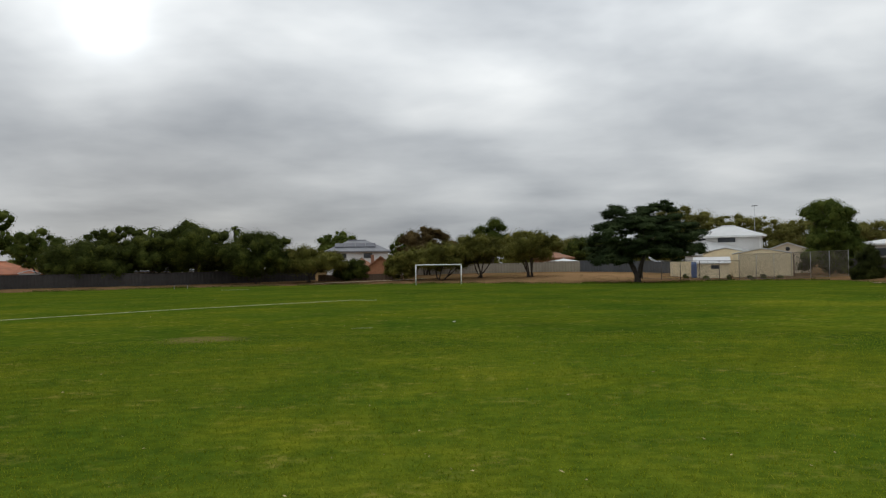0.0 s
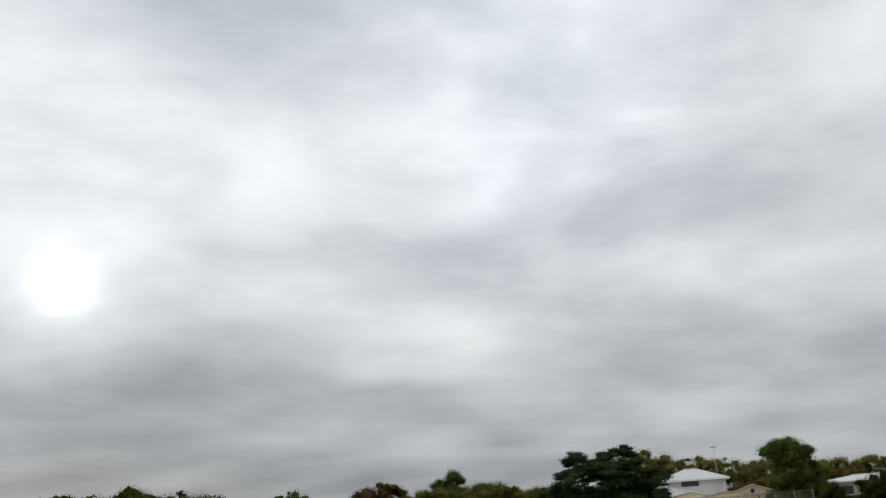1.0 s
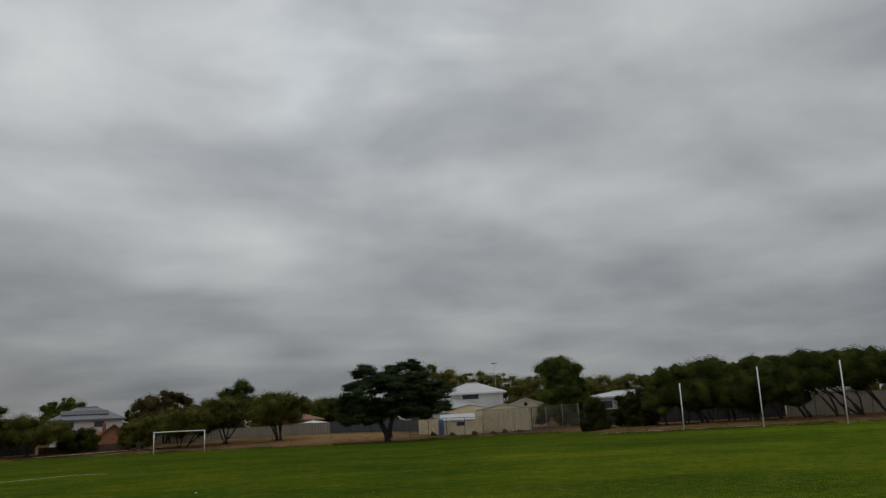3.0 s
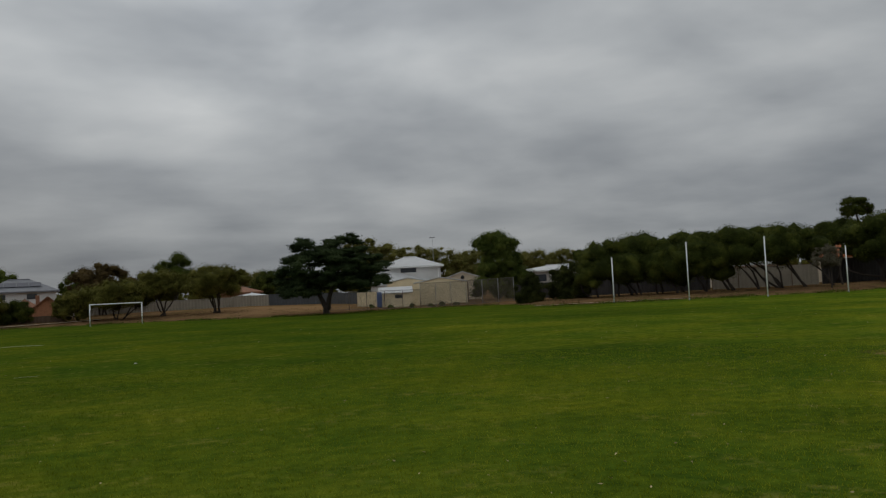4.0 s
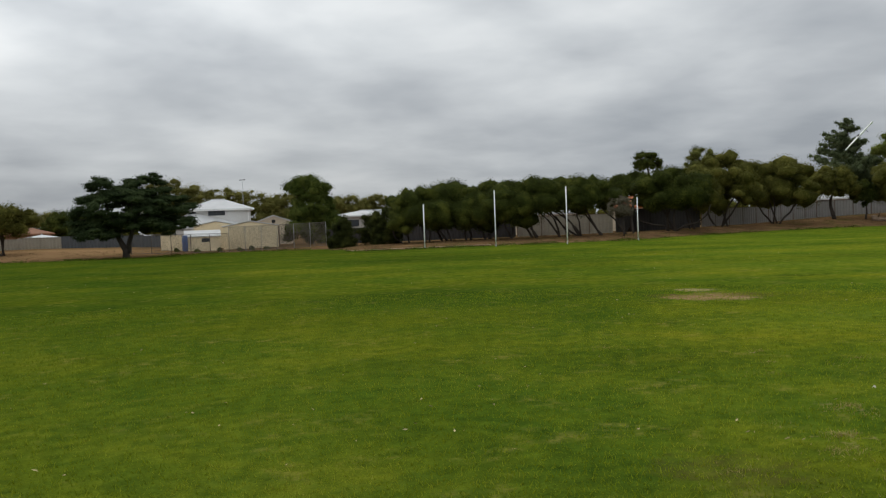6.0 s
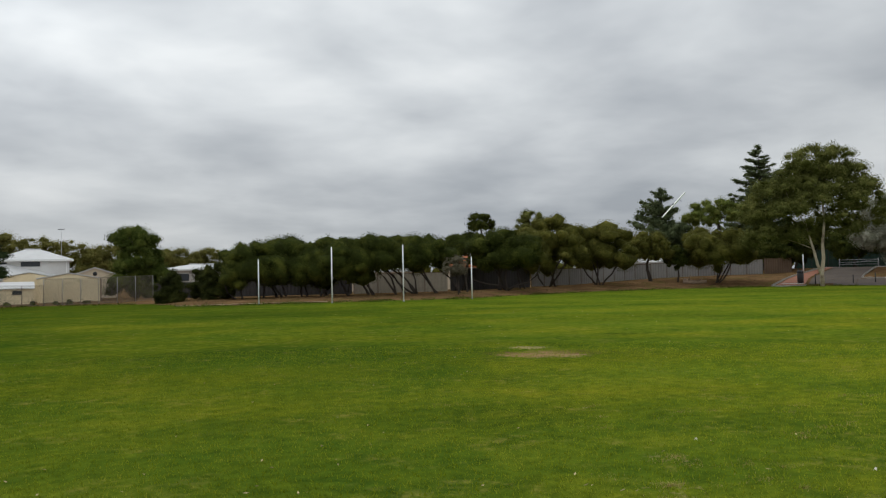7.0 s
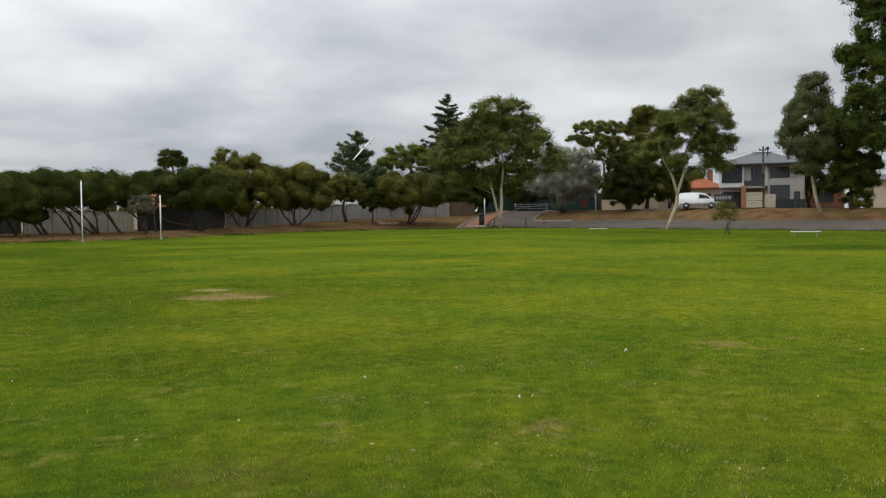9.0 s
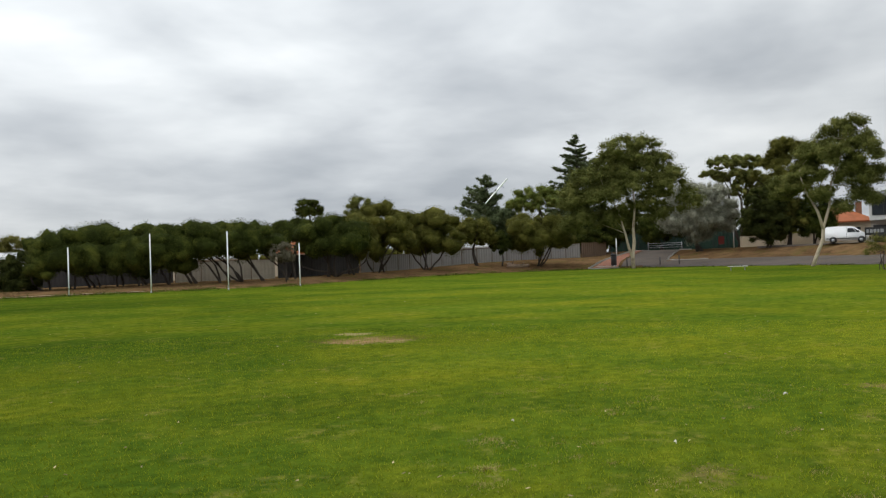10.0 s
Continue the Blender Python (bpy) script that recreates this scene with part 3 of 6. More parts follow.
tree("bush", 6.1, 108, 2.8, 4.8, "dark green bush in front of a brick house", LEAF_DARK, base=0.0, seed=10, category="bush", stems=2)
tree("bush", 2.7, 106, 3.6, 4.8, "grey-green bush behind the goal", LEAF_OLIVE, base=0.1, seed=11, category="bush", stems=2)
tree("shade_tree", 1.0, 116, 6.6, 8.6, "reddish-brown rounded tree behind the goal", LEAF_BROWN, base=1.0, seed=12, count=8000)
tree("shade_tree", 0.1, 103, 4.5, 8.8, "low spreading olive tree behind the goal", LEAF_OLIVE, base=1.2, seed=13, stems=4, count=8000, spread=0.3)
tree("shade_tree", -2.5, 103, 5.4, 7.0, "spreading olive tree with crooked dark stems", LEAF_OLIVE, base=1.9, seed=14, stems=5, count=8000, spread=0.25)
tree("shade_tree", -3.3, 122, 7.8, 5.0, "upright mid-green tree above the olive trees", LEAF_MID, base=3, seed=15, k=0.9, fill=0.8)
tree("shade_tree", -5.8, 99, 5.3, 7.8, "spreading olive tree with crooked dark stems", LEAF_OLIVE, base=1.9, seed=16, stems=5, count=8000, spread=0.25)
tree("shade_tree", -9.6, 138, 5.4, 9.0, "distant dark green tree behind a fence", LEAF_DARK, seed=17)
tree("cedar", -12.9, 84, 7.6, 10.4, "broad dark blue-green conifer with a short stout trunk", LEAF_BLUE, seed=218, count=26000, size=0.1, flat=0.4, k=0.9, fill=1.1, fat=0.036, shell=0.5, core=0.7,
     masses=[(-1.8, 0, 5.9, 2.4, 2.6, 1.8), (2.0, 0, 6.2, 2.4, 2.4, 1.8), (0.2, 0, 5.4, 2.2, 2.4, 1.7), (4.4, 0, 4.6, 2.0, 2.2, 1.4), (4.9, 0, 3.1, 1.9, 2.0, 1.0), (0, 0, 4.6, 4.8, 4.3, 2.1), (-3.1, 0, 3.0, 2.3, 2.6, 1.7), (3.3, 0, 3.2, 2.3, 2.4, 1.6), (0.2, 0.3, 3.0, 4.6, 3.6, 1.5), (-2.6, -0.4, 2.1, 2.2, 2.2, 0.9)],
     trunk=[(0.0, 0, -0.2), (-0.05, 0, 0.7), (-0.5, 0, 1.6), (-1.0, 0, 3.0), (-1.6, 0, 5.0)],
     second=[(0.1, 0, 0.4), (0.3, 0, 1.5), (0.8, 0, 3.0), (1.8, 0, 5.2)])
for i, (az, h) in enumerate(((-15.4, 12.6), (-17.2, 11.2), (-19.2, 10.8), (-21.0, 10.2), (-22.8, 9.6), (-27.0, 8.6), (-29.2, 8.6), (-7.6, 6.5))):
    tree("gum_tree", az, 165, h, 11, "distant olive-brown gum behind the houses", LEAF_FAR, base=2 + i % 3, seed=30 + i, count=9000, size=0.11, k=1.5, fill=1.0, flat=0.7, shell=0.4, core=0.55, group="far gums behind the houses")
tree("shade_tree", -24.6, 106, 8.4, 6.4, "dense upright dark green tree behind a mesh fence", LEAF_MID, base=0.8, seed=40, count=15000, k=1.1, fill=1.2, masses=[(-0.2, 0, 6.4, 2.9, 2.6, 2.1), (0.3, 0, 4.0, 3.1, 2.7, 2.4), (-1.3, 0, 7.2, 1.6, 1.6, 1.0), (2.2, 0, 2.4, 1.8, 1.8, 1.6), (-0.6, 0, 1.6, 3.3, 2.4, 1.9), (1.6, 0.3, 1.0, 2.6, 2.0, 1.4)])
tree("bush", -26.5, 84, 3.0, 3.0, "rounded dark green bush at the field's edge", LEAF_DEEP, base=-0.6, seed=41, count=9000, stems=2, category="bush", size=0.06, k=0.5, shell=0.82)
tree("bush", -29.3, 86, 3.6, 5.4, "dark green bush at the field's edge", LEAF_DEEP, base=-0.6, seed=42, count=7000, stems=2, category="bush", size=0.08)
ROW = "paperbark trees behind the goal posts"
for i, (az, d, h, w, lean) in enumerate(((-31.9, 84, 5.4, 7.6, 0.0), (-34.4, 85, 6.0, 8.0, 0.0), (-37.4, 84, 6.1, 8.4, -0.1), (-40.4, 84, 5.7, 8.0, -0.35), (-43.3, 85, 5.7, 9.0, -0.3))):
    tree("paperbark_tree", az, d, h, w, "low dense dark green paperbark with leaning stems", LEAF_DARK, base=2.4 if i > 2 else 0.8, seed=50 + i, count=21000, size=0.066, stems=7 if i > 2 else 5, lean=lean, group=ROW, fat=0.022, k=1.4, fill=1.15, rake=2.6 if i > 2 else 0.9, shell=0.84, core=0.92)
tree("paperbark_tree", -45.6, 97, 6.4, 6.2, "dark green paperbark behind a grey shrub", LEAF_DARK, base=4.1, seed=46, count=9000, stems=3, group=ROW, k=1.3, fat=0.02, shell=0.84, core=0.92)
tree("shrub", -45.1, 82, 3.9, 2.6, "wispy brownish-grey shrub between darker trees", LEAF_DRY, base=1.7, seed=56, count=3000, category="bush", size=0.06, core=0.3, stems=2, fat=0.02, shell=0.3)
tree("paperbark_tree", -48.3, 92, 6.8, 8.4, "broad dark green paperbark with low sprawling limbs", LEAF_DARK, base=2.2, seed=57, count=15000, stems=3, group=ROW, spread=0.12, k=1.5, shell=0.84, core=0.92, fat=0.024, ways=[[(0.5, 0, 0), (-0.4, -0.1, 0.5), (-1.9, -0.2, 0.75), (-3.1, 0, 1.2), (-3.7, 0, 2.5)], [(0.5, 0, 0), (1.5, 0.1, 0.55), (2.7, 0.1, 0.8), (3.6, 0, 1.5), (4.0, 0, 2.6)], [(0.4, 0, 0), (-0.3, 0, 1.3), (-1.3, 0, 3.2)]])
tree("paperbark_tree", -49.6, 97, 6.6, 6.0, "dark green paperbark with leaning stems", LEAF_OLIVE, base=2.0, seed=47, count=9000, stems=2, group=ROW, k=1.3, fat=0.02, shell=0.82, core=0.88, size=0.085)
tree("paperbark_tree", -51.6, 104, 8.6, 9.6, "rounded olive paperbark with leaning stems", LEAF_OLIVE, base=1.9, seed=58, count=14000, stems=4, group=ROW, spread=0.28, k=1.6, fat=0.018, shell=0.82, core=0.88, size=0.085)
tree("paperbark_tree", -54.7, 110, 7.7, 10.2, "rounded olive paperbark with leaning stems", LEAF_OLIVE, base=1.8, seed=59, count=14000, stems=4, group=ROW, spread=0.28, k=1.6, fat=0.018, shell=0.82, core=0.88, size=0.085)
tree("paperbark_tree", -58.0, 117, 6.9, 7.0, "small rounded paperbark on a dark bare stem", LEAF_OLIVE, base=2.4, seed=60, stems=1, group=ROW, fat=0.03)
tree("paperbark_tree", -59.7, 118, 5.0, 3.4, "small dark paperbark on a thin stem", LEAF_DARK, base=1.9, seed=80, stems=1, group=ROW)
tree("paperbark_tree", -62.2, 119, 7.6, 10.6, "broad olive paperbark with splayed stems", LEAF_OLIVE, base=2.0, seed=61, count=14000, stems=4, group=ROW, spread=0.36, k=1.6, fat=0.018, shell=0.82, core=0.88, size=0.085)
tree("gum_tree", -46.9, 140, 12.2, 5.2, "distant gum crown above the paperbarks", LEAF_DARK, base=8.8, seed=62, stems=1, k=0.8, fill=0.7, count=2500)
tree("gum_tree", -50.3, 136, 12.2, 5.4, "open gum crown above the paperbarks", LEAF_GUM, base=7, seed=63, stems=2, k=0.9, fill=0.5, count=4000)
tree("gum_tree", -62.2, 142, 11.8, 11.5, "light green gum crown above the paperbarks", LEAF_LIGHT, base=7.6, seed=64, stems=2, k=1.0, fill=0.55, count=6000)
conifer("pine", -58.85, 150, 14.9, 11.0, "dark irregular pine above the other trees", LEAF_PINE, 65, 2.5, 16, 0.4, 20000, 0.13, 0.55, 0.85)
conifer("norfolk_pine", -64.85, 160, 22.0, 13.0, "tall conical dark pine behind a gum", LEAF_PINE, 66, 3.0, 24, 0.16, 22000, 0.11, 0.64)
tree("gum_tree", -68.3, 114, 17.0, 17.0, "large gum with a pale forked trunk and heavy crown", LEAF_GUM, seed=67, bark=PALE_BARK, count=30000, size=0.12, k=1.25, hang=0.5, fat=0.0125, fill=1.25, flat=0.75,
     masses=[(0, 0, 15.0, 4.4, 4, 2.6), (-5.2, 0, 10.4, 3.8, 4, 3.8), (-0.4, 1, 10, 5.4, 5, 3.2), (5.0, 0, 11.0, 2.2, 3, 2.4), (3.2, 0, 13.4, 2.4, 2.6, 2.0), (-6.6, 1, 6.6, 3.0, 3, 2.2), (-7.6, 0.5, 9.2, 2.2, 2.6, 2.0), (7.2, 0.5, 8.4, 1.8, 2.2, 2.2), (-2.6, 0, 13.2, 2.8, 3, 2.0), (-2, 2, 6.6, 3.4, 3, 1.9), (2.4, 1, 7.6, 3.0, 3, 1.9), (0.4, 0, 12.2, 4.6, 4, 2.4)],
     core=0.5, trunk=[(0, 0, -0.2), (-0.05, 0, 1.5), (0.2, 0, 3.4), (0.15, 0, 5.2), (0.45, 0.2, 8.0), (0.2, 0, 12.0), (0, 0, 15.0)],
     second=[(0.02, 0, 1.2), (-0.5, 0.1, 2.7), (-0.9, 0.1, 4.6), (-1.7, 0, 7.6), (-3.2, 0, 10.5)])
tree("grey_tree", -72.5, 132, 10.6, 12.6, "grey-green weeping tree on a dark trunk", LEAF_GREY, base=1.9, seed=68, count=26000, stems=2, hang=1.6, fat=0.03, k=1.2, fill=1.25, core=0.62, shell=0.5)
tree("gum_tree", -75.0, 150, 14.8, 10.5, "gum with a flat olive crown on bare limbs", LEAF_GUM, seed=69, stems=3, count=9000, k=0.9, base=7.5, fill=0.9,
     masses=[(0, 0, 14.2, 5.2, 4.6, 1.4), (-4.0, 0, 12.3, 2.4, 2.4, 1.0), (0.5, 0, 11.8, 4.4, 4, 1.4), (1.8, 0, 9.8, 3.9, 3.6, 2.2), (3.2, 1, 6.8, 3.0, 2.8, 2.6), (4.2, 1.4, 3.6, 2.6, 2.6, 2.4)])
tree("gum_tree", -79.1, 93, 14.4, 11.6, "gum with a pale leaning trunk and open crown", LEAF_GUM, seed=70, bark=PALE_BARK, count=22000, size=0.1, k=0.85, hang=0.8, fat=0.0115, fill=0.85, flat=0.75, shell=0.55,
     masses=[(3.4, 0, 12.9, 2.7, 2.6, 2.0), (5.1, 0, 10.9, 2.0, 2.2, 1.9), (6.0, 0, 8.7, 1.4, 1.6, 1.3), (2.4, 0, 10.4, 3.0, 3.0, 2.1), (4.0, 0.3, 8.8, 2.3, 2.4, 1.6), (0.6, 0, 11.3, 2.0, 2.2, 1.6), (-0.4, 0.5, 9.0, 2.2, 2.4, 1.7), (4.6, 0.4, 6.9, 1.4, 1.5, 1.1), (1.2, 0.3, 7.2, 1.7, 1.8, 1.1), (-2.2, 0.5, 7.8, 1.7, 2.0, 1.8), (2.9, 0.5, 5.7, 1.2, 1.3, 1.0), (5.6, 0.3, 6.4, 1.1, 1.2, 0.8)],
     core=0.5, trunk=[(0, 0, -0.2), (0.35, 0, 0.8), (1.05, 0, 2.6), (1.15, 0, 3.8), (1.75, 0, 5.8), (1.95, 0, 8.0), (2.9, 0, 10.6), (3.5, 0, 12.6)],
     second=[(1.15, 0, 3.6), (0.7, 0, 5.4), (-0.3, 0, 7.4), (-0.9, 0, 9.4)])
tree("shade_tree", -77.7, 128, 15.4, 8.0, "tall dark olive street tree with low foliage", LEAF_OLIVE, seed=71, stems=2, count=18000, k=1.2, base=1.3,
     masses=[(0.8, 0, 13.0, 3.0, 3.0, 2.4), (-0.8, 0, 10.4, 3.6, 3.4, 2.6), (0.6, 0, 7.6, 3.9, 3.6, 2.4), (-0.8, 0, 4.8, 3.5, 3.3, 2.2), (1.6, 0, 3.0, 2.4, 2.4, 1.8), (-1.2, -0.4, 2.3, 2.8, 2.4, 1.6)])
tree("shade_tree", -76.5, 125, 8.6, 7.0, "dark green street tree with low drooping foliage", LEAF_DEEP, base=0.9, seed=84, stems=2, count=9000, hang=0.8)
for az, d, h, w, q in ((-66.6, 141, 7.0, 8.0, 85), (-69.0, 156, 8.0, 9.0, 86), (-73.4, 160, 8.0, 9.0, 87), (-76.2, 162, 7.0, 8.0, 88)):
    tree("shade_tree", az, d, h, w, "dark low tree filling the gap behind gums", LEAF_DEEP, base=0.6, seed=q, stems=3, count=5000, k=1.4)
tree("shade_tree", -79.4, 128, 7.4, 6.0, "dark green street tree on a dark trunk", LEAF_DARK, base=0.6, seed=81, stems=2, count=8000)
tree("shade_tree", -65.8, 136, 6.0, 9.5, "dark low tree in the shade of gums", LEAF_DARK, base=1.0, seed=82, stems=3, count=8000)
tree("shade_tree", -70.2, 145, 6.5, 9.0, "dark low tree in the shade of gums", LEAF_DARK, base=1.2, seed=83, stems=3, count=8000)
tree("gum_tree", -88.3, 105, 15.2, 8.6, "slender gum with pale trunk and drooping leaves", LEAF_SAGE, seed=72, bark=PALE_BARK, count=26000, size=0.1, k=0.95, hang=1.2, fat=0.0115, fill=0.95, core=0.45, shell=0.5,
     masses=[(-0.8, 0, 13.6, 2.0, 2.0, 1.8), (-1.2, 0, 11.0, 2.7, 2.6, 2.4), (-3.0, 0, 8.4, 1.8, 2.0, 1.9), (-1.2, 0, 6.9, 2.6, 2.5, 2.0), (1.0, 0, 9.9, 1.6, 2.0, 2.4), (0.7, 0, 7.2, 1.7, 2.0, 1.8), (-1.6, 0, 4.9, 1.6, 1.8, 1.1)],
     trunk=[(0, 0, -0.2), (-0.5, 0, 1.6), (-0.9, 0, 4.0), (-1.2, 0, 7.5), (-1.4, 0, 11.0), (-1.5, 0, 13.6)])
tree("gum_tree", -92.4, 101, 25.0, 15.0, "very tall dark gum with a thick pale trunk", LEAF_MID, seed=73, bark=PALE_BARK, count=34000, size=0.12, k=1.05, hang=0.6, fat=0.0125, fill=0.85, core=0.6,
     masses=[(-1.8, 0, 22.4, 3.6, 3.4, 2.8), (0.2, 0, 19.2, 4.8, 4, 3.4), (-4.4, 0, 16.6, 1.9, 2.0, 1.4), (-2.0, 0, 15.4, 3.2, 3, 2.6), (2.0, 0, 14.2, 4.2, 4, 3.4), (-2.0, 0, 11.4, 3.2, 3, 2.4), (2.0, 0, 9.4, 3.2, 3, 2.0), (5.6, 0, 17.5, 3.4, 3.4, 3), (6.0, 0, 12.3, 3, 3, 2.6), (-1.4, 0, 7.6, 2.2, 2.4, 1.5), (-3.8, 0, 12.2, 1.6, 1.8, 1.5), (-3.4, 0, 9.0, 2.3, 2.4, 1.8), (0.2, -0.6, 7.2, 2.6, 2.4, 1.6), (-5.2, 0.4, 10.0, 1.5, 1.8, 1.4)],
     trunk=[(0, 0, -0.2), (-0.1, 0, 3.0), (-0.5, 0, 7.0), (-0.9, 0, 12.0), (-1.2, 0, 17.0), (-1.6, 0, 21.0)])
tree("shade_tree", -90.0, 104.5, 9.4, 7.0, "small dark green tree beside tall gums", LEAF_DARK, base=1.2, seed=74, stems=1, count=12000)
tree("shade_tree", -87.5, 126, 7.6, 6.0, "dark tree beside a brick house", LEAF_DEEP, base=1.2, seed=89, stems=2, count=5000)
tree("sapling", -82.8, 71, 2.75, 2.7, "thin young sapling growing in the grass", LEAF_FAR, core=0, base=0.8, seed=75, count=1300, size=0.05, stems=4, k=0.34, fill=0.4, fat=0.011, deep=1.0, shell=0.3)
palm(18.9, 122, 7.2, "palm with feathery fronds among olive trees", 1)
palm(13.7, 118, 6.9, "palm with feathery fronds among olive trees", 2)


def far_woods():
    """Low tree tops beyond the houses, all along the view."""
    rng = np.random.default_rng(77)
    blobs = []
    for az in np.arange(42, -112, -0.55):
        d = 235 + rng.uniform(-25, 25)
        top = rng.uniform(5.0, 8.0)
        m = place(az, d).translation
        for q in range(5):
            s = rng.uniform(1.0, 2.0)
            blobs.append(((m.x + rng.uniform(-1.8, 1.8), m.y + rng.uniform(-1.8, 1.8), m.z + top * rng.uniform(0.25, 0.8)), (s, s, s * 0.9)))
    return tagged(new("far_woods", leaves(rng, blobs, 50000, 0.22, LEAF_OLIVE, 0.1, 0.6, core=0.8)), "distant belt of dark olive trees beyond the houses", "trees", kind="stuff")


far_woods()

for i, (az, d) in enumerate(((-17.2, 95), (-18.6, 94.5), (-19.9, 95), (-20.6, 94.6), (-21.6, 95.2), (-15.9, 96))):
    tree("low_shrub", az, d, 0.28 + 0.1 * (i % 2), 0.55, "small green shrub before a chain-wire fence", LEAF_MID, base=0.0, seed=90 + i, count=900, size=0.05, core=0, k=0.25, stems=2, category="bush", group="shrubs along the chain wire")

# ---- building helpers ----
def box(x0, x1, y0, y1, z0, z1, lip=0.0):
    """A block, its edges cut back by lip."""
    if not lip:
        v = [(x, y, z) for x in (x0, x1) for y in (y0, y1) for z in (z0, z1)]
        return v, [(0, 1, 3, 2), (4, 6, 7, 5), (0, 4, 5, 1), (2, 3, 7, 6), (0, 2, 6, 4), (1, 5, 7, 3)]
    bm = bmesh.new()
    bmesh.ops.create_cube(bm, size=1, matrix=Matrix.LocRotScale(((x0 + x1) / 2, (y0 + y1) / 2, (z0 + z1) / 2), None, (x1 - x0, y1 - y0, z1 - z0)))
    bmesh.ops.bevel(bm, geom=list(bm.edges), offset=lip, segments=2, affect="EDGES", profile=0.6)
    bm.verts.index_update()
    out = [v.co.copy() for v in bm.verts], [tuple(v.index for v in f.verts) for f in bm.faces]
    bm.free()
    return out


def block(name, dims, mat, parent, label="", lip=0.0):
    return part(name, joined(name, [box(*dims, lip)], mat, False), parent, label)


def hip_roof(parent, x0, x1, y0, y1, z, rise, mat, over=0.5, ridge=None, label=""):
    """A hipped roof with overhanging eaves and a fascia; the ridge runs along the longer side."""
    x0, x1, y0, y1 = x0 - over, x1 + over, y0 - over, y1 + over
    cx, cy, w, l = (x0 + x1) / 2, (y0 + y1) / 2, x1 - x0, y1 - y0
    half = (abs(w - l) / 2 if ridge is None else ridge / 2)
    r = [(cx - half, cy, z + rise), (cx + half, cy, z + rise)] if w >= l else [(cx, cy - half, z + rise), (cx, cy + half, z + rise)]
    v = [(x0, y0, z), (x1, y0, z), (x1, y1, z), (x0, y1, z)] + [(a, b, z - 0.2) for a, b in ((x0, y0), (x1, y0), (x1, y1), (x0, y1))] + r
    f = [(0, 1, 9, 8), (1, 2, 9), (2, 3, 8, 9), (3, 0, 8)] if w >= l else [(0, 1, 8), (1, 2, 9, 8), (2, 3, 9), (3, 0, 8, 9)]
    f += [(4, 5, 1, 0), (5, 6, 2, 1), (6, 7, 3, 2), (7, 4, 0, 3), (7, 6, 5, 4)]
    roof = part("roof", mesh("roof", v, f, mat), parent, label)
    part("ridge_cap", joined("ridge_cap", [tube([Vector(r[0]) + Vector((0, 0, 0.02)), Vector(r[1]) + Vector((0, 0, 0.02))], [0.1, 0.1], 6)], mat), roof)
    return roof


def gable_roof(parent, x0, x1, y0, y1, z, rise, mat, over=0.35, thick=0.16, label=""):
    """A gabled roof whose ridge runs front to back."""
    x0, x1, y0, y1 = x0 - over, x1 + over, y0 - over, y1 + over
    cx = (x0 + x1) / 2
    drop = rise * over / ((x1 - x0) / 2)
    v = []
    for y in (y0, y1):
        v += [(x0, y, z - drop), (cx, y, z + rise), (x1, y, z - drop), (x0, y, z - drop + thick), (cx, y, z + rise + thick), (x1, y, z - drop + thick)]
    f = [(0, 1, 4, 3), (1, 2, 5, 4), (6, 9, 10, 7), (7, 10, 11, 8), (3, 4, 10, 9), (4, 5, 11, 10), (0, 6, 7, 1), (1, 7, 8, 2), (0, 3, 9, 6), (2, 8, 11, 5)]
    return part("roof", mesh("roof", v, f, mat), parent, label)


def gable_wall(parent, x0, x1, y0, y1, h, rise, mat, label=""):
    cx = (x0 + x1) / 2
    v = []
    for y in (y0, y1):
        v += [(x0, y, -0.3), (x1, y, -0.3), (x1, y, h), (cx, y, h + rise), (x0, y, h)]
    f = [(0, 1, 2, 3, 4), (9, 8, 7, 6, 5), (0, 5, 6, 1), (1, 6, 7, 2), (2, 7, 8, 3), (3, 8, 9, 4), (4, 9, 5, 0)]
    return part("wall", mesh("wall", v, f, mat), parent, label)


def window(parent, x0, x1, z0, z1, y, bars=1, frame_mat=None, name="window"):
    """A frame with a pane in each light, standing proud of the wall at y."""
    fm = frame_mat or DARK_TRIM
    t = 0.07
    pieces = [box(x0, x1, y - 0.06, y + 0.02, z0, z0 + t), box(x0, x1, y - 0.06, y + 0.02, z1 - t, z1), box(x0, x0 + t, y - 0.06, y + 0.02, z0 + t, z1 - t), box(x1 - t, x1, y - 0.06, y + 0.02, z0 + t, z1 - t)]
    for i in range(1, bars):
        x = x0 + (x1 - x0) * i / bars
        pieces.append(box(x - t / 2, x + t / 2, y - 0.05, y + 0.02, z0 + t, z1 - t))
    w = part(name, joined(name, pieces, fm, False), parent)
    step = (x1 - x0) / bars
    for i in range(bars):
        part("pane", joined("pane", [box(x0 + step * i + t / 2, x0 + step * (i + 1) - t / 2, y - 0.025, y - 0.01, z0 + t * 0.6, z1 - t * 0.6)], GLASS, False), w)
    return w


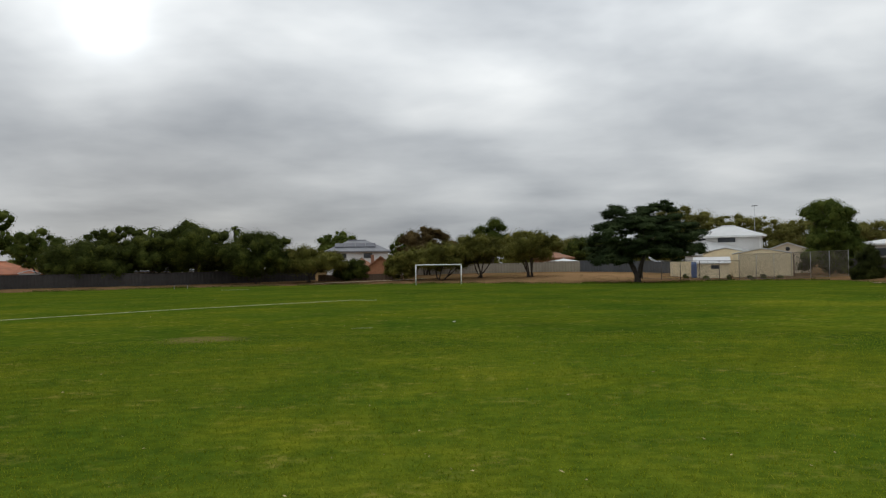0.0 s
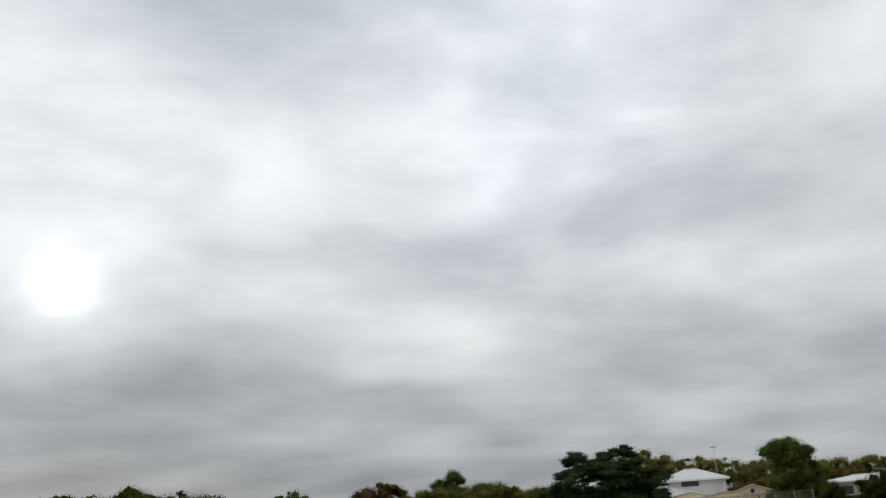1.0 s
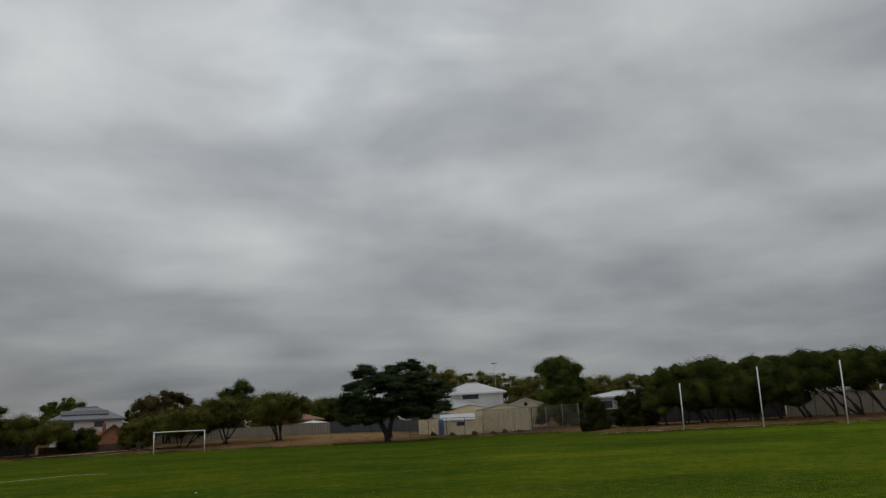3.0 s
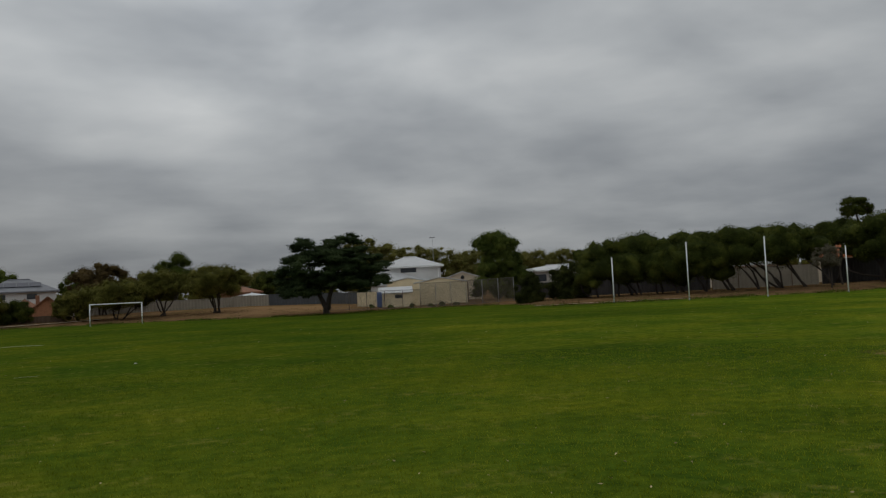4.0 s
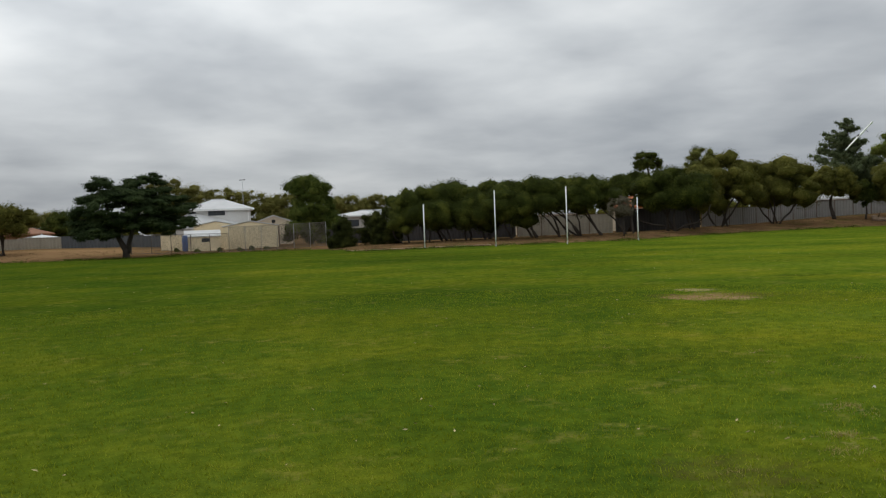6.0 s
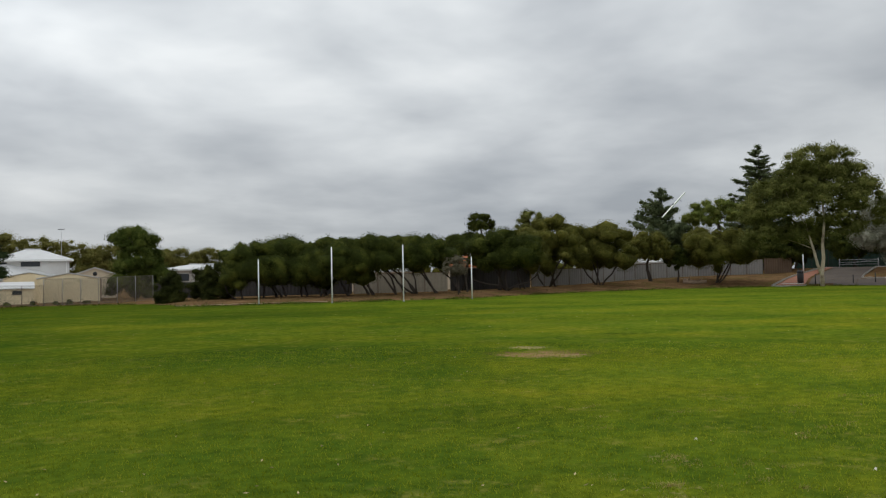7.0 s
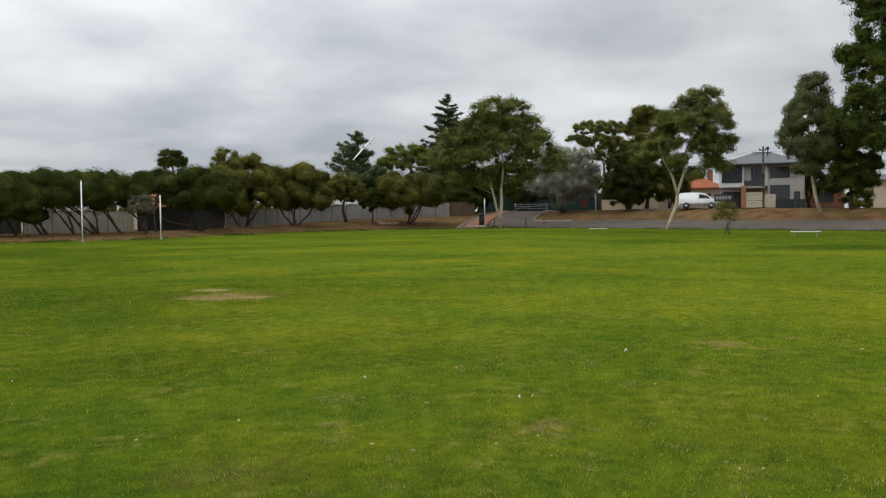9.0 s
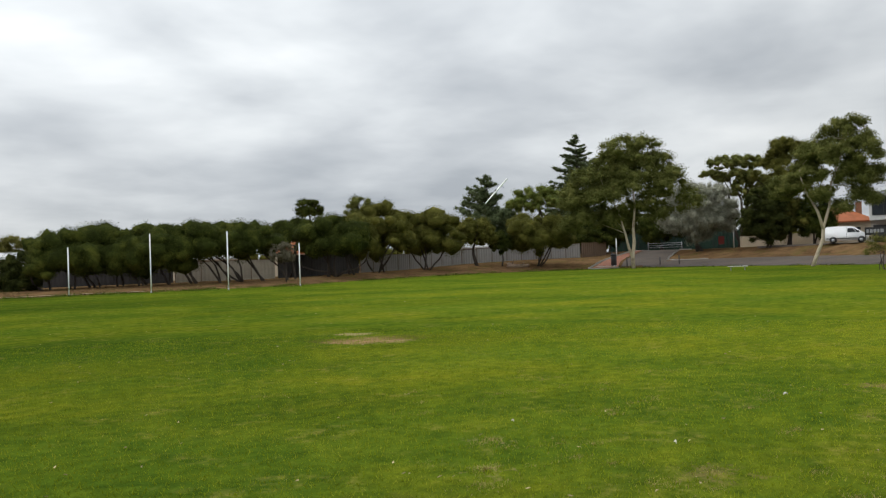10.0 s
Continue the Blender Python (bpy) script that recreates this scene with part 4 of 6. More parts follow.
# ---- goals and benches on the field ----
for az, h, d in ((-32.06, 3.72, 71.5), (-36.84, 4.66, 71.5), (-41.6, 4.7, 71), (-46.2, 3.72, 75.5)):
    ob = holder("goal_post", place(az, d), "white painted tubular steel football goal post", "goal post", "football goal posts")
    part("pole", joined("pole", [tube([(0, 0, -0.1), (0, 0, h)], [0.052, 0.048], 14)], WHITE_PAINT), ob)
    part("cap", joined("cap", [tube([(0, 0, h), (0, 0, h + 0.03)], [0.054, 0.04], 14)], GALVANISED), ob)
    part("sleeve", joined("sleeve", [tube([(0, 0, -0.05), (0, 0, 0.12)], [0.065, 0.06], 14)], GALVANISED), ob)

ob = holder("soccer_goal", place(0.28, 89.5, 0, 6), "white steel soccer goal frame with no net", "soccer goal")
for x in (-2.4, 2.4):
    part("post", joined("post", [tube([(x, 0, -0.05), (x, 0, 2.03)], [0.055, 0.055], 12)], WHITE_PAINT), ob)
    part("back_stay", joined("back_stay", [tube([(x, 0, 2.06), (x + 0.1, 0.45, 1.96), (x + 0.12, 0.62, 1.7), (x, 0.1, 1.45)], [0.04] * 4, 8)], WHITE_PAINT), ob)
part("crossbar", joined("crossbar", [tube([(-2.46, 0, 2.06), (2.46, 0, 2.06)], [0.055, 0.055], 12)], WHITE_PAINT), ob)


def bench(az, d, l, turn, label, mat=None):
    ob = holder("bench", place(az, d, 0, turn), label, "bench", "benches at the field's edge")
    for i in range(3):
        block("seat_plank", (-l / 2, l / 2, -0.2 + i * 0.14, -0.07 + i * 0.14, 0.35, 0.39), mat or WHITE_PAINT, ob, lip=0.01)
    for x in (-l / 2 + 0.25, l / 2 - 0.25):
        leg = block("leg", (x - 0.04, x + 0.04, -0.05, 0.05, -0.05, 0.31), GREY_POST, ob)
        block("bracket", (x - 0.04, x + 0.04, -0.19, 0.2, 0.31, 0.35), GREY_POST, leg)


bench(-74.75, 82, 1.7, 4, "white slatted bench on grass beside the car park")
bench(-87.45, 62, 1.85, 8, "white slatted bench on grass beside the car park")
bench(17.1, 92, 1.8, 0, "weathered grey-brown bench in front of a dark fence", POLE_STEEL)


# ---- lines and litter on the grass ----
def strip(name, way, width, lift, mat, label):
    """A thin ribbon on the ground along bearings and distances."""
    verts, faces = [], []
    pts = []
    for (a0, d0), (a1, d1) in zip(way, way[1:]):
        for i in range(24):
            t = i / 24
            p, q = place(a0, d0).translation, place(a1, d1).translation
            pts.append(p.lerp(q, t))
    pts.append(place(*way[-1]).translation)
    rng = np.random.default_rng(5)
    for i, p in enumerate(pts):
        t = (pts[min(i + 1, len(pts) - 1)] - pts[max(i - 1, 0)]).normalized()
        s = Vector((-t.y, t.x, 0)) * width * rng.uniform(0.35, 0.6)
        verts += [p + s + Vector((0, 0, lift)), p - s + Vector((0, 0, lift))]
        if i:
            faces.append((2 * i - 2, 2 * i - 1, 2 * i + 1, 2 * i))
    return tagged(new(name, mesh(name, verts, faces, mat)), label, "marking", kind="structure")


strip("field_line", [(40, 30.5), (27.4, 35.5), (17.7, 40), (6.1, 47.0), (4.5, 46.0)], 0.3, 0.006, CHALK, "worn pale chalk line across the grass")
strip("worn_line", [(14.6, 80), (12.8, 80.6)], 0.7, 0.006, CHALK, "short worn pale line on the grass")
strip("worn_line", [(6.2, 24.2), (4.8, 24.3)], 0.1, 0.006, CHALK, "short worn pale line on the grass")

SAND = material("pale_sand", (0.44, 0.32, 0.2), 0.95, 0.3, 0.8, 0.3)
strip("sand_track", [(8.6, 101), (5.5, 103), (2.6, 104), (1.2, 105)], 2.4, 0.07, SAND, "pale sandy track beside the goal")
strip("sand_edge", [(-26.8, 72.8), (-30.0, 73.2), (-33.5, 73.8), (-36.5, 74.3)], 0.9, 0.06, SAND, "pale dry strip along the edge of the grass")


# ---- fences ----
def panel_mesh(name, mat, ribs=6):
    """A ribbed panel, one metre wide and one high, to be stretched."""
    v, f = [], []
    n = ribs * 4
    for i in range(n + 1):
        y = 0.02 if (i // 2) % 2 else -0.02
        v += [(i / n - 0.5, y, 0), (i / n - 0.5, y, 1)]
        if i:
            f.append((2 * i - 2, 2 * i, 2 * i + 1, 2 * i - 1))
    me = mesh(name, v, f, mat)
    return me


def fence(name, way, h, mat, label, wide=2.4, post=True, sink=0.12, post_mat=None):
    """Panels between posts along bearings and distances."""
    ob = tagged(new(name), label, "fence")
    shared = panel_mesh("panel", mat)
    pole = joined("post", [box(-0.035, 0.035, -0.045, 0.045, -0.1, 1.0)], post_mat or mat, False)
    cap = joined("rail", [box(-0.5, 0.5, -0.035, 0.035, -0.03, 0.03)], post_mat or mat, False)
    for (a0, d0), (a1, d1) in zip(way, way[1:]):
        p, q = place(a0, d0).translation.copy(), place(a1, d1).translation.copy()
        n = max(1, round((q - p).length / wide))
        for i in range(n):
            a, b = p.lerp(q, i / n), p.lerp(q, (i + 1) / n)
            for c in (a, b):
                az, d = math.degrees(math.atan2(-c.x, c.y)), math.hypot(c.x, c.y)
                c.z = height(az, d)
            m, t = (a + b) / 2, (b - a)
            turn = Matrix.Rotation(math.atan2(t.y, t.x), 4, "Z")
            z = min(a.z, b.z) - sink
            for nm, me, at, sc in (("panel", shared, Vector((m.x, m.y, z)), (t.length * 0.985, 1, h + sink)), ("rail", cap, Vector((m.x, m.y, z + h + sink)), (t.length * 0.985, 1, 1)), ("post", pole, Vector((a.x, a.y, z)), (1, 1, h + sink + 0.05))):
                if nm == "post" and not post:
                    continue
                o = new(nm, me)
                o.parent = ob
                o.matrix_basis = Matrix.Translation(at) @ turn @ Matrix.Diagonal((*sc, 1))
    return ob


fence("boundary_fence", [(40, 103), (30, 103), (22, 106), (14, 109), (8.5, 112)], 1.5, DARK_PANEL, "dark brown fence behind the trees")
fence("boundary_fence", [(8.3, 109), (3.2, 107)], 0.75, BROWN_PANEL, "low brown timber fence beside the goal")
fence("boundary_fence", [(3.4, 122), (-6.9, 118)], 1.3, TAN_PANEL, "dull tan fence behind the olive trees")
fence("boundary_fence", [(-6.9, 117), (-9.2, 116)], 1.4, TAN_PANEL, "weathered tan steel fence by a white roof")
fence("boundary_fence", [(-9.2, 116), (-15.2, 112)], 1.5, SLATE_PANEL, "slate grey steel fence behind the conifer")
fence("boundary_fence", [(-25.6, 97), (-30.5, 95), (-34.8, 93)], 1.7, DARK_PANEL, "dark steel fence behind the paperbarks")
fence("boundary_fence", [(-34.8, 92.5), (-38.2, 92)], 1.9, DARK_PANEL, "charcoal steel fence behind the paperbarks")
fence("boundary_fence", [(-38.3, 92.5), (-44.6, 95)], 2.1, TAN_PANEL, "tan steel fence behind leaning paperbarks", post_mat=BROWN_PANEL)
fence("boundary_fence", [(-44.8, 95.6), (-50.1, 104)], 2.5, DARK_PANEL, "dark timber screen behind a broad paperbark")
fence("boundary_fence", [(-50.2, 109), (-53.5, 116), (-57, 124), (-61, 128), (-64.9, 131)], 2.15, GREY_PANEL, "grey steel fence along the upper bank", post_mat=BROWN_PANEL)
fence("boundary_fence", [(-65.0, 131), (-66.6, 134)], 2.2, BROWN_PANEL, "brown steel fence beside the grey one")
fence("screen_fence", [(-66.8, 150), (-75.2, 152)], 3.0, GREEN_SCREEN, "dark green screen fence behind the gate", post_mat=DARK_TRIM)
fence("garden_wall", [(-75.0, 140), (-78.5, 136), (-80.4, 133)], 1.7, CREAM_WALL, "cream garden wall along the street")
fence("screen_fence", [(-85.75, 114.5), (-87.5, 114)], 1.1, SCREEN_CLOTH, "dark grey-green mesh screen before a new house", post_mat=DARK_TRIM)


def mesh_fence(way, h, label, thick, post_mat):
    """Chain wire on steel posts with a top rail."""
    ob = tagged(new("chain_wire_fence"), label, "fence")
    wires = []
    for (a0, d0), (a1, d1) in zip(way, way[1:]):
        p, q = place(a0, d0).translation, place(a1, d1).translation
        l, n = (q - p).length, max(1, round((q - p).length / 2.0))
        t = (q - p) / l
        for i in range(n + 1):
            c = p.lerp(q, i / n)
            part("post", joined("post", [tube([c - Vector((0, 0, 0.2)), c + Vector((0, 0, h))], [0.035, 0.035], 8)], post_mat), ob)
        for z in (0.05, h - 0.03):
            part("rail", joined("rail", [tube([p + Vector((0, 0, z)), q + Vector((0, 0, z))], [0.02, 0.02], 6)], DULL_WIRE), ob)
        for s in (-1, 1):
            x = -h
            while x < l + h:
                c0, c1 = (x, 0.05), (x + s * h, h - 0.05)
                pts = []
                for u, z in (c0, c1):
                    pts.append((u, z))
                (u0, z0), (u1, z1) = pts
                if max(u0, u1) > 0 and min(u0, u1) < l:
                    def cut(u, z):
                        k = min(l, max(0.0, u))
                        return k, z0 + (z1 - z0) * (k - u0) / (u1 - u0)
                    a, b = cut(u0, z0), cut(u1, z1)
                    A, B = p + t * a[0] + Vector((0, 0, a[1])), p + t * b[0] + Vector((0, 0, b[1]))
                    e = Vector((0, 0, thick))
                    wires.append(([A - e, A + e, B + e, B - e], [(0, 1, 2, 3)]))
                x += 0.085
    tagged(part("chain_wire", joined("chain_wire", wires, DULL_WIRE, False), ob, "woven wire mesh"), kind="stuff")
    return ob


mesh_fence([(-13.2, 90), (-15.6, 92), (-19.2, 92.5)], 2.0, "low chain-wire fence on steel posts before sheds", 0.005, POLE_STEEL)
mesh_fence([(-19.2, 92.5), (-22.3, 93), (-25.5, 95)], 2.65, "tall chain-wire fence on steel posts before sheds", 0.009, GREY_POST)

# ---- houses ----
ob = holder("house", place(5.7, 140), "white house with a grey hipped roof and solar panels", "house")
block("wall", (-5.0, 5.0, 0, 9, -0.3, 4.0), WHITE_WALL, ob)
hip_roof(ob, -5.0, 5.0, 0, 9, 4.1, 1.9, GREY_ROOF, 0.5, 3.0)
for x in (-2.9, -1.2, 0.5, 2.2):
    o = part("solar_panel", joined("solar_panel", [box(-0.8, 0.8, -0.9, 0.9, 0, 0.05)], SOLAR, False), ob)
    o.matrix_basis = pose(x, 1.9, 5.12, 21, 0, 0)
window(ob, 1.0, 2.4, 2.9, 3.7, 0)
window(ob, -3.2, -1.8, 2.9, 3.7, 0)

ob = holder("house", place(4.15, 126), "brown brick gabled house with a tiled roof", "house")
gable_wall(ob, -1.9, 1.9, 0, 8, 1.3, 1.5, ORANGE_BRICK)
gable_roof(ob, -1.9, 1.9, 0, 8, 1.3, 1.5, BRICK, 0.4)
block("chimney", (-1.5, -1.0, 3, 3.5, 1.6, 3.2), BRICK, ob)
ob = holder("house", place(5.4, 128), "brown tiled low house beside a white one", "house")
block("wall", (-1.6, 1.6, 0, 6, -0.3, 1.5), BRICK, ob)
hip_roof(ob, -1.6, 1.6, 0, 6, 1.6, 1.2, BRICK, 0.3)

ob = holder("house", place(28.2, 126), "low house with a terracotta tiled hipped roof", "house")
block("wall", (-7, 7, 0, 9, -0.3, 1.3), CREAM_WALL, ob)
hip_roof(ob, -7, 7, 0, 9, 1.5, 1.7, ORANGE_ROOF, 0.5)
ob = holder("garden_shed", place(25.9, 112), "small garden shed with a white steel roof", "shed")
block("wall", (-1.1, 1.1, 0, 2, -0.2, 1.6), GREY_WALL, ob)
gable_roof(ob, -1.1, 1.1, 0, 2, 1.6, 0.35, WHITE_ROOF, 0.15, 0.08)
ob = holder("house", place(13.9, 128), "tan gabled house among dark trees", "house")
gable_wall(ob, -3, 3, 0, 8, 1.6, 1.4, TAN_PANEL)
gable_roof(ob, -3, 3, 0, 8, 1.6, 1.4, BRICK, 0.4)
ob = holder("house", place(18.6, 126), "pale low house half hidden by trees", "house")
block("wall", (-5, 5, 0, 8, -0.3, 1.6), CREAM_WALL, ob)
hip_roof(ob, -5, 5, 0, 8, 1.7, 1.4, GREY_ROOF, 0.5)
window(ob, -1.2, 0.4, 0.5, 1.4, 0)

ob = holder("house", place(-8.1, 121), "small house with a white steel roof", "house")
block("wall", (-2.6, 2.6, 0, 5, -0.3, 1.2), CREAM_WALL, ob)
hip_roof(ob, -2.6, 2.6, 0, 5, 1.3, 0.5, WHITE_ROOF, 0.3)
gable_roof(ob, -2.4, -0.4, -1.5, 2, 1.1, 0.4, WHITE_ROOF, 0.3, 0.1)
ob = holder("house", place(-7.4, 134), "brown tiled house behind a white roof", "house")
block("wall", (-3, 3, 0, 6, -0.3, 2.0), BRICK, ob)
hip_roof(ob, -3, 3, 0, 6, 2.1, 1.0, BRICK, 0.4)

# white house of two storeys, with a lower wing
ob = holder("house", place(-18.75, 130), "white two-storey house with white hipped steel roofs", "house")
block("wall", (-4.9, 4.3, 0, 8, -0.3, 5.3), WHITE_WALL, ob)
hip_roof(ob, -4.9, 4.3, 0, 8, 5.45, 1.55, WHITE_ROOF, 0.55, 2.0)
window(ob, -1.8, 0.6, 4.5, 5.15, 0, 2)
window(ob, -4.6, -3.5, 4.4, 5.1, 0)
block("gutter", (-5.45, 4.85, -0.63, -0.5, 5.22, 5.36), WHITE_PAINT, ob)
block("downpipe", (3.9, 4.0, -0.1, -0.01, 2.6, 5.2), WHITE_PAINT, ob)
lower = block("lower_wing", (-6.2, 2.2, -5, -0.02, -0.3, 2.7), WHITE_WALL, ob)
v = [(-6.6, -5.4, 2.75), (2.6, -5.4, 2.75), (2.6, -0.03, 3.3), (-3.6, -0.03, 4.9), (-6.6, -0.03, 4.4), (-6.6, -5.4, 2.6), (2.6, -5.4, 2.6), (2.6, -0.03, 2.6), (-6.6, -0.03, 2.6)]
part("lower_roof", mesh("lower_roof", v, [(0, 1, 2), (0, 2, 3), (0, 3, 4), (5, 6, 1, 0), (6, 7, 2, 1), (8, 5, 0, 4), (7, 8, 4, 3, 2), (8, 7, 6, 5)], WHITE_ROOF), ob)

# sheds behind the chain wire
ob = holder("garage", place(-20.6, 101), "cream steel garage with a low gabled roof", "garage")
gable_wall(ob, -3.1, 3.1, 0, 7, 2.55, 0.55, CREAM)
gable_roof(ob, -3.1, 3.1, 0, 7, 2.58, 0.55, WHITE_ROOF, 0.12, 0.09)
door = block("roller_door", (-2.5, 0.9, -0.05, 0.0, 0.0, 2.15), CREAM, ob)
for i in range(9):
    block("slat", (-2.48, 0.88, -0.075, -0.05, 0.03 + i * 0.235, 0.22 + i * 0.235), CREAM, door)
block("corner_post", (2.9, 3.15, -0.05, 0.2, -0.1, 2.6), CREAM, ob)
block("side_wall", (3.14, 3.3, 0.3, 7, -0.2, 2.5), BROWN_PANEL, ob, "shaded brown side wall")
ob = holder("garage", place(-18.4, 108), "cream steel garage with a low gabled roof", "garage")
gable_wall(ob, -2.6, 2.6, 0, 6, 2.75, 0.5, CREAM)
gable_roof(ob, -2.6, 2.6, 0, 6, 2.78, 0.5, WHITE_ROOF, 0.12, 0.09)
ob = holder("garden_shed", place(-17.55, 99), "small cream steel shed with a sloping white roof", "shed")
block("wall", (-1.9, 1.9, 0, 1.6, -0.2, 1.65), CREAM, ob)
v = [(-2.0, -0.15, 1.66), (2.0, -0.15, 1.66), (2.0, 1.75, 2.35), (-2.0, 1.75, 2.35), (-2.0, -0.15, 1.58), (2.0, -0.15, 1.58), (2.0, 1.75, 2.27), (-2.0, 1.75, 2.27)]
part("roof", mesh("roof", v, [(0, 1, 2, 3), (7, 6, 5, 4), (0, 4, 5, 1), (1, 5, 6, 2), (2, 6, 7, 3), (3, 7, 4, 0)], WHITE_ROOF), ob)
window(ob, -0.1, 0.75, 1.0, 1.42, 0, 1)
fence("yard_fence", [(-15.0, 101), (-16.3, 100)], 1.75, CREAM, "cream steel panel fence beside a shed")
ob = holder("water_barrel", place(-16.45, 98.5), "upright blue plastic water barrel beside a shed", "barrel")
part("body", joined("body", [tube([(0, 0, 0), (0, 0, 0.1), (0, 0, 0.6), (0, 0, 1.4), (0, 0, 1.7)], [0.27, 0.3, 0.31, 0.31, 0.27], 16)], BLUE), ob)
part("lid", joined("lid", [tube([(0, 0, 1.7), (0, 0, 1.76)], [0.29, 0.25], 16)], BLUE), ob)
ob = holder("house", place(-22.1, 119), "cream gabled house with a round vent", "house")
gable_wall(ob, -2.6, 2.6, 0, 9, 3.0, 0.9, CREAM_WALL)
gable_roof(ob, -2.6, 2.6, 0, 9, 3.0, 0.9, WHITE_ROOF, 0.2, 0.12)
part("vent", joined("vent", [tube([(0, 0.02, 3.15), (0, -0.06, 3.15)], [0.28, 0.26], 18)], DARK_TRIM), ob)
ob = holder("house", place(-28.0, 124), "long low house with a white steel roof", "house")
block("wall", (-4.6, 8.0, 0, 8, -0.3, 3.5), GREY_WALL, ob)
hip_roof(ob, -4.6, 8.0, 0, 8, 3.6, 0.75, WHITE_ROOF, 0.4)
window(ob, -2.4, -0.6, 2.0, 3.0, 0)
ob = holder("house", place(-38.2, 112), "long low house with a pale steel roof", "house")
block("wall", (-8, 8, 0, 8, -0.3, 2.6), CREAM_WALL, ob)
hip_roof(ob, -8, 8, 0, 8, 2.7, 0.9, WHITE_ROOF, 0.4)
ob = holder("house", place(-46.1, 114), "house with a terracotta tiled roof behind trees", "house")
block("wall", (-3.4, 2.6, 0, 9, -0.3, 3.0), CREAM_WALL, ob)
hip_roof(ob, -3.4, 2.6, 0, 9, 3.1, 1.6, ORANGE_ROOF, 0.4)
ob = holder("house", place(-57.6, 142), "long white house behind a grey fence", "house")
block("wall", (-9, 9, 0, 8, -0.3, 2.6), WHITE_WALL, ob)
hip_roof(ob, -9, 9, 0, 8, 2.7, 1.5, WHITE_ROOF, 0.5)
for x in (-5.5, -1.2, 3.0, 6.2):
    window(ob, x, x + 1.6, 1.5, 2.4, 0)
ob = holder("house", place(-60.9, 140), "grey gabled house behind a fence", "house")
gable_wall(ob, -2.6, 2.6, 0, 8, 3.0, 1.9, GREY_WALL)
gable_roof(ob, -2.6, 2.6, 0, 8, 3.0, 1.9, GREY_ROOF, 0.35)

# red-roofed house and its chimney
ob = holder("house", place(-80.6, 134), "cream house with a terracotta hipped roof", "house")
block("wall", (-4.6, 4.6, 0, 9, -0.3, 3.1), CREAM_WALL, ob)
hip_roof(ob, -4.6, 4.6, 0, 9, 3.2, 2.5, ORANGE_ROOF, 0.5)
ch = block("chimney", (2.5, 3.3, 2, 2.8, 3.2, 5.9), BRICK, ob)
block("chimney_cap", (2.4, 3.4, 1.9, 2.9, 5.9, 6.05), CONCRETE, ch)
window(ob, 1.4, 3.0, 1.0, 2.3, 0)

# modern house
ob = holder("house", place(-84.8, 122) @ Matrix.Diagonal((0.85, 1, 1, 1)), "modern two-storey house in white and grey render", "house")
block("wall", (-2.6, 6.6, 1.2, 10, -0.3, 5.8), GREY_WALL, ob)
bay = block("upper_bay", (-6.1, -2.35, 0, 9, 2.9, 5.95), WHITE_WALL, ob, "white rendered upper bay")
window(bay, -5.7, -2.6, 3.5, 5.85, -0.01, 2)
block("lower_wall", (-6.0, -2.62, 2.0, 9, -0.3, 2.88), GREY_WALL, ob)
gar = block("garage_door", (-5.7, -2.7, 1.94, 1.99, -0.1, 2.3), DARK_TRIM, ob, "charcoal panelled garage door")
for i in range(4):
    block("door_panel", (-5.65, -2.75, 1.9, 1.94, 0.02 + i * 0.56, 0.53 + i * 0.56), DARK_TRIM, gar)
block("balcony_slab", (-2.34, 0.75, 0.1, 1.19, 2.75, 3.0), CONCRETE, ob)
block("balcony_rail", (-2.3, 0.7, 0.12, 0.16, 3.02, 3.75), GLASS, ob, "dark glass balustrade")
window(ob, -1.2, 0.2, 3.05, 5.5, 1.19, 2, name="balcony_door")
block("white_column", (-2.3, -1.35, 0.9, 1.19, 3.0, 5.7), WHITE_WALL, ob)
block("white_column", (0.75, 1.25, 0.4, 1.19, 3.0, 5.7), WHITE_WALL, ob)
block("brick_pier", (-2.75, -2.05, -0.5, 0.3, -0.3, 3.1), ORANGE_BRICK, ob, "orange brick pier")
block("porch_wall", (-2.0, 0.7, 1.12, 1.19, 0.0, 2.7), BRICK, ob, "brown brick porch wall")
window(ob, -0.5, 0.5, 0.0, 2.2, 1.11, 1, name="front_door")
block("front_wing", (1.25, 6.3, 0.3, 1.19, -0.3, 3.9), GREY_WALL, ob, "pale grey rendered front wing")
window(ob, 1.5, 4.4, 0.9, 3.1, 0.29, 2)
window(ob, 1.7, 4.4, 4.1, 5.55, 1.19, 2)
window(ob, 5.0, 5.9, 0.8, 2.2, 0.29, 1)
hip_roof(ob, -5.9, 6.6, 0.2, 10, 6.0, 1.75, SLATE_ROOF, 0.6, 3.0)
block("fascia", (-6.55, 7.25, -0.47, -0.41, 5.78, 6.02), DARK_TRIM, ob)
part("roof_vent", joined("roof_vent", [tube([(1.2, 3.5, 7.0), (1.2, 3.5, 8.0), (1.2, 3.5, 8.1), (1.2, 3.5, 8.45)], [0.09, 0.09, 0.26, 0.2], 12)], DARK_TRIM), ob)
ob = holder("house", place(-88.5, 132), "brick house in shade behind trees", "house")
block("wall", (-3, 2.6, 0, 8, -0.3, 3.0), BRICK, ob)
hip_roof(ob, -3, 2.6, 0, 8, 3.1, 1.8, GREY_ROOF, 0.5)
window(ob, -1.4, 1.2, 0.9, 2.3, 0, 2)
ob = holder("house", place(-93.6, 120), "cream rendered house with dark windows", "house")
block("wall", (-5, 7, 0, 9, -0.3, 3.6), CREAM_WALL, ob)
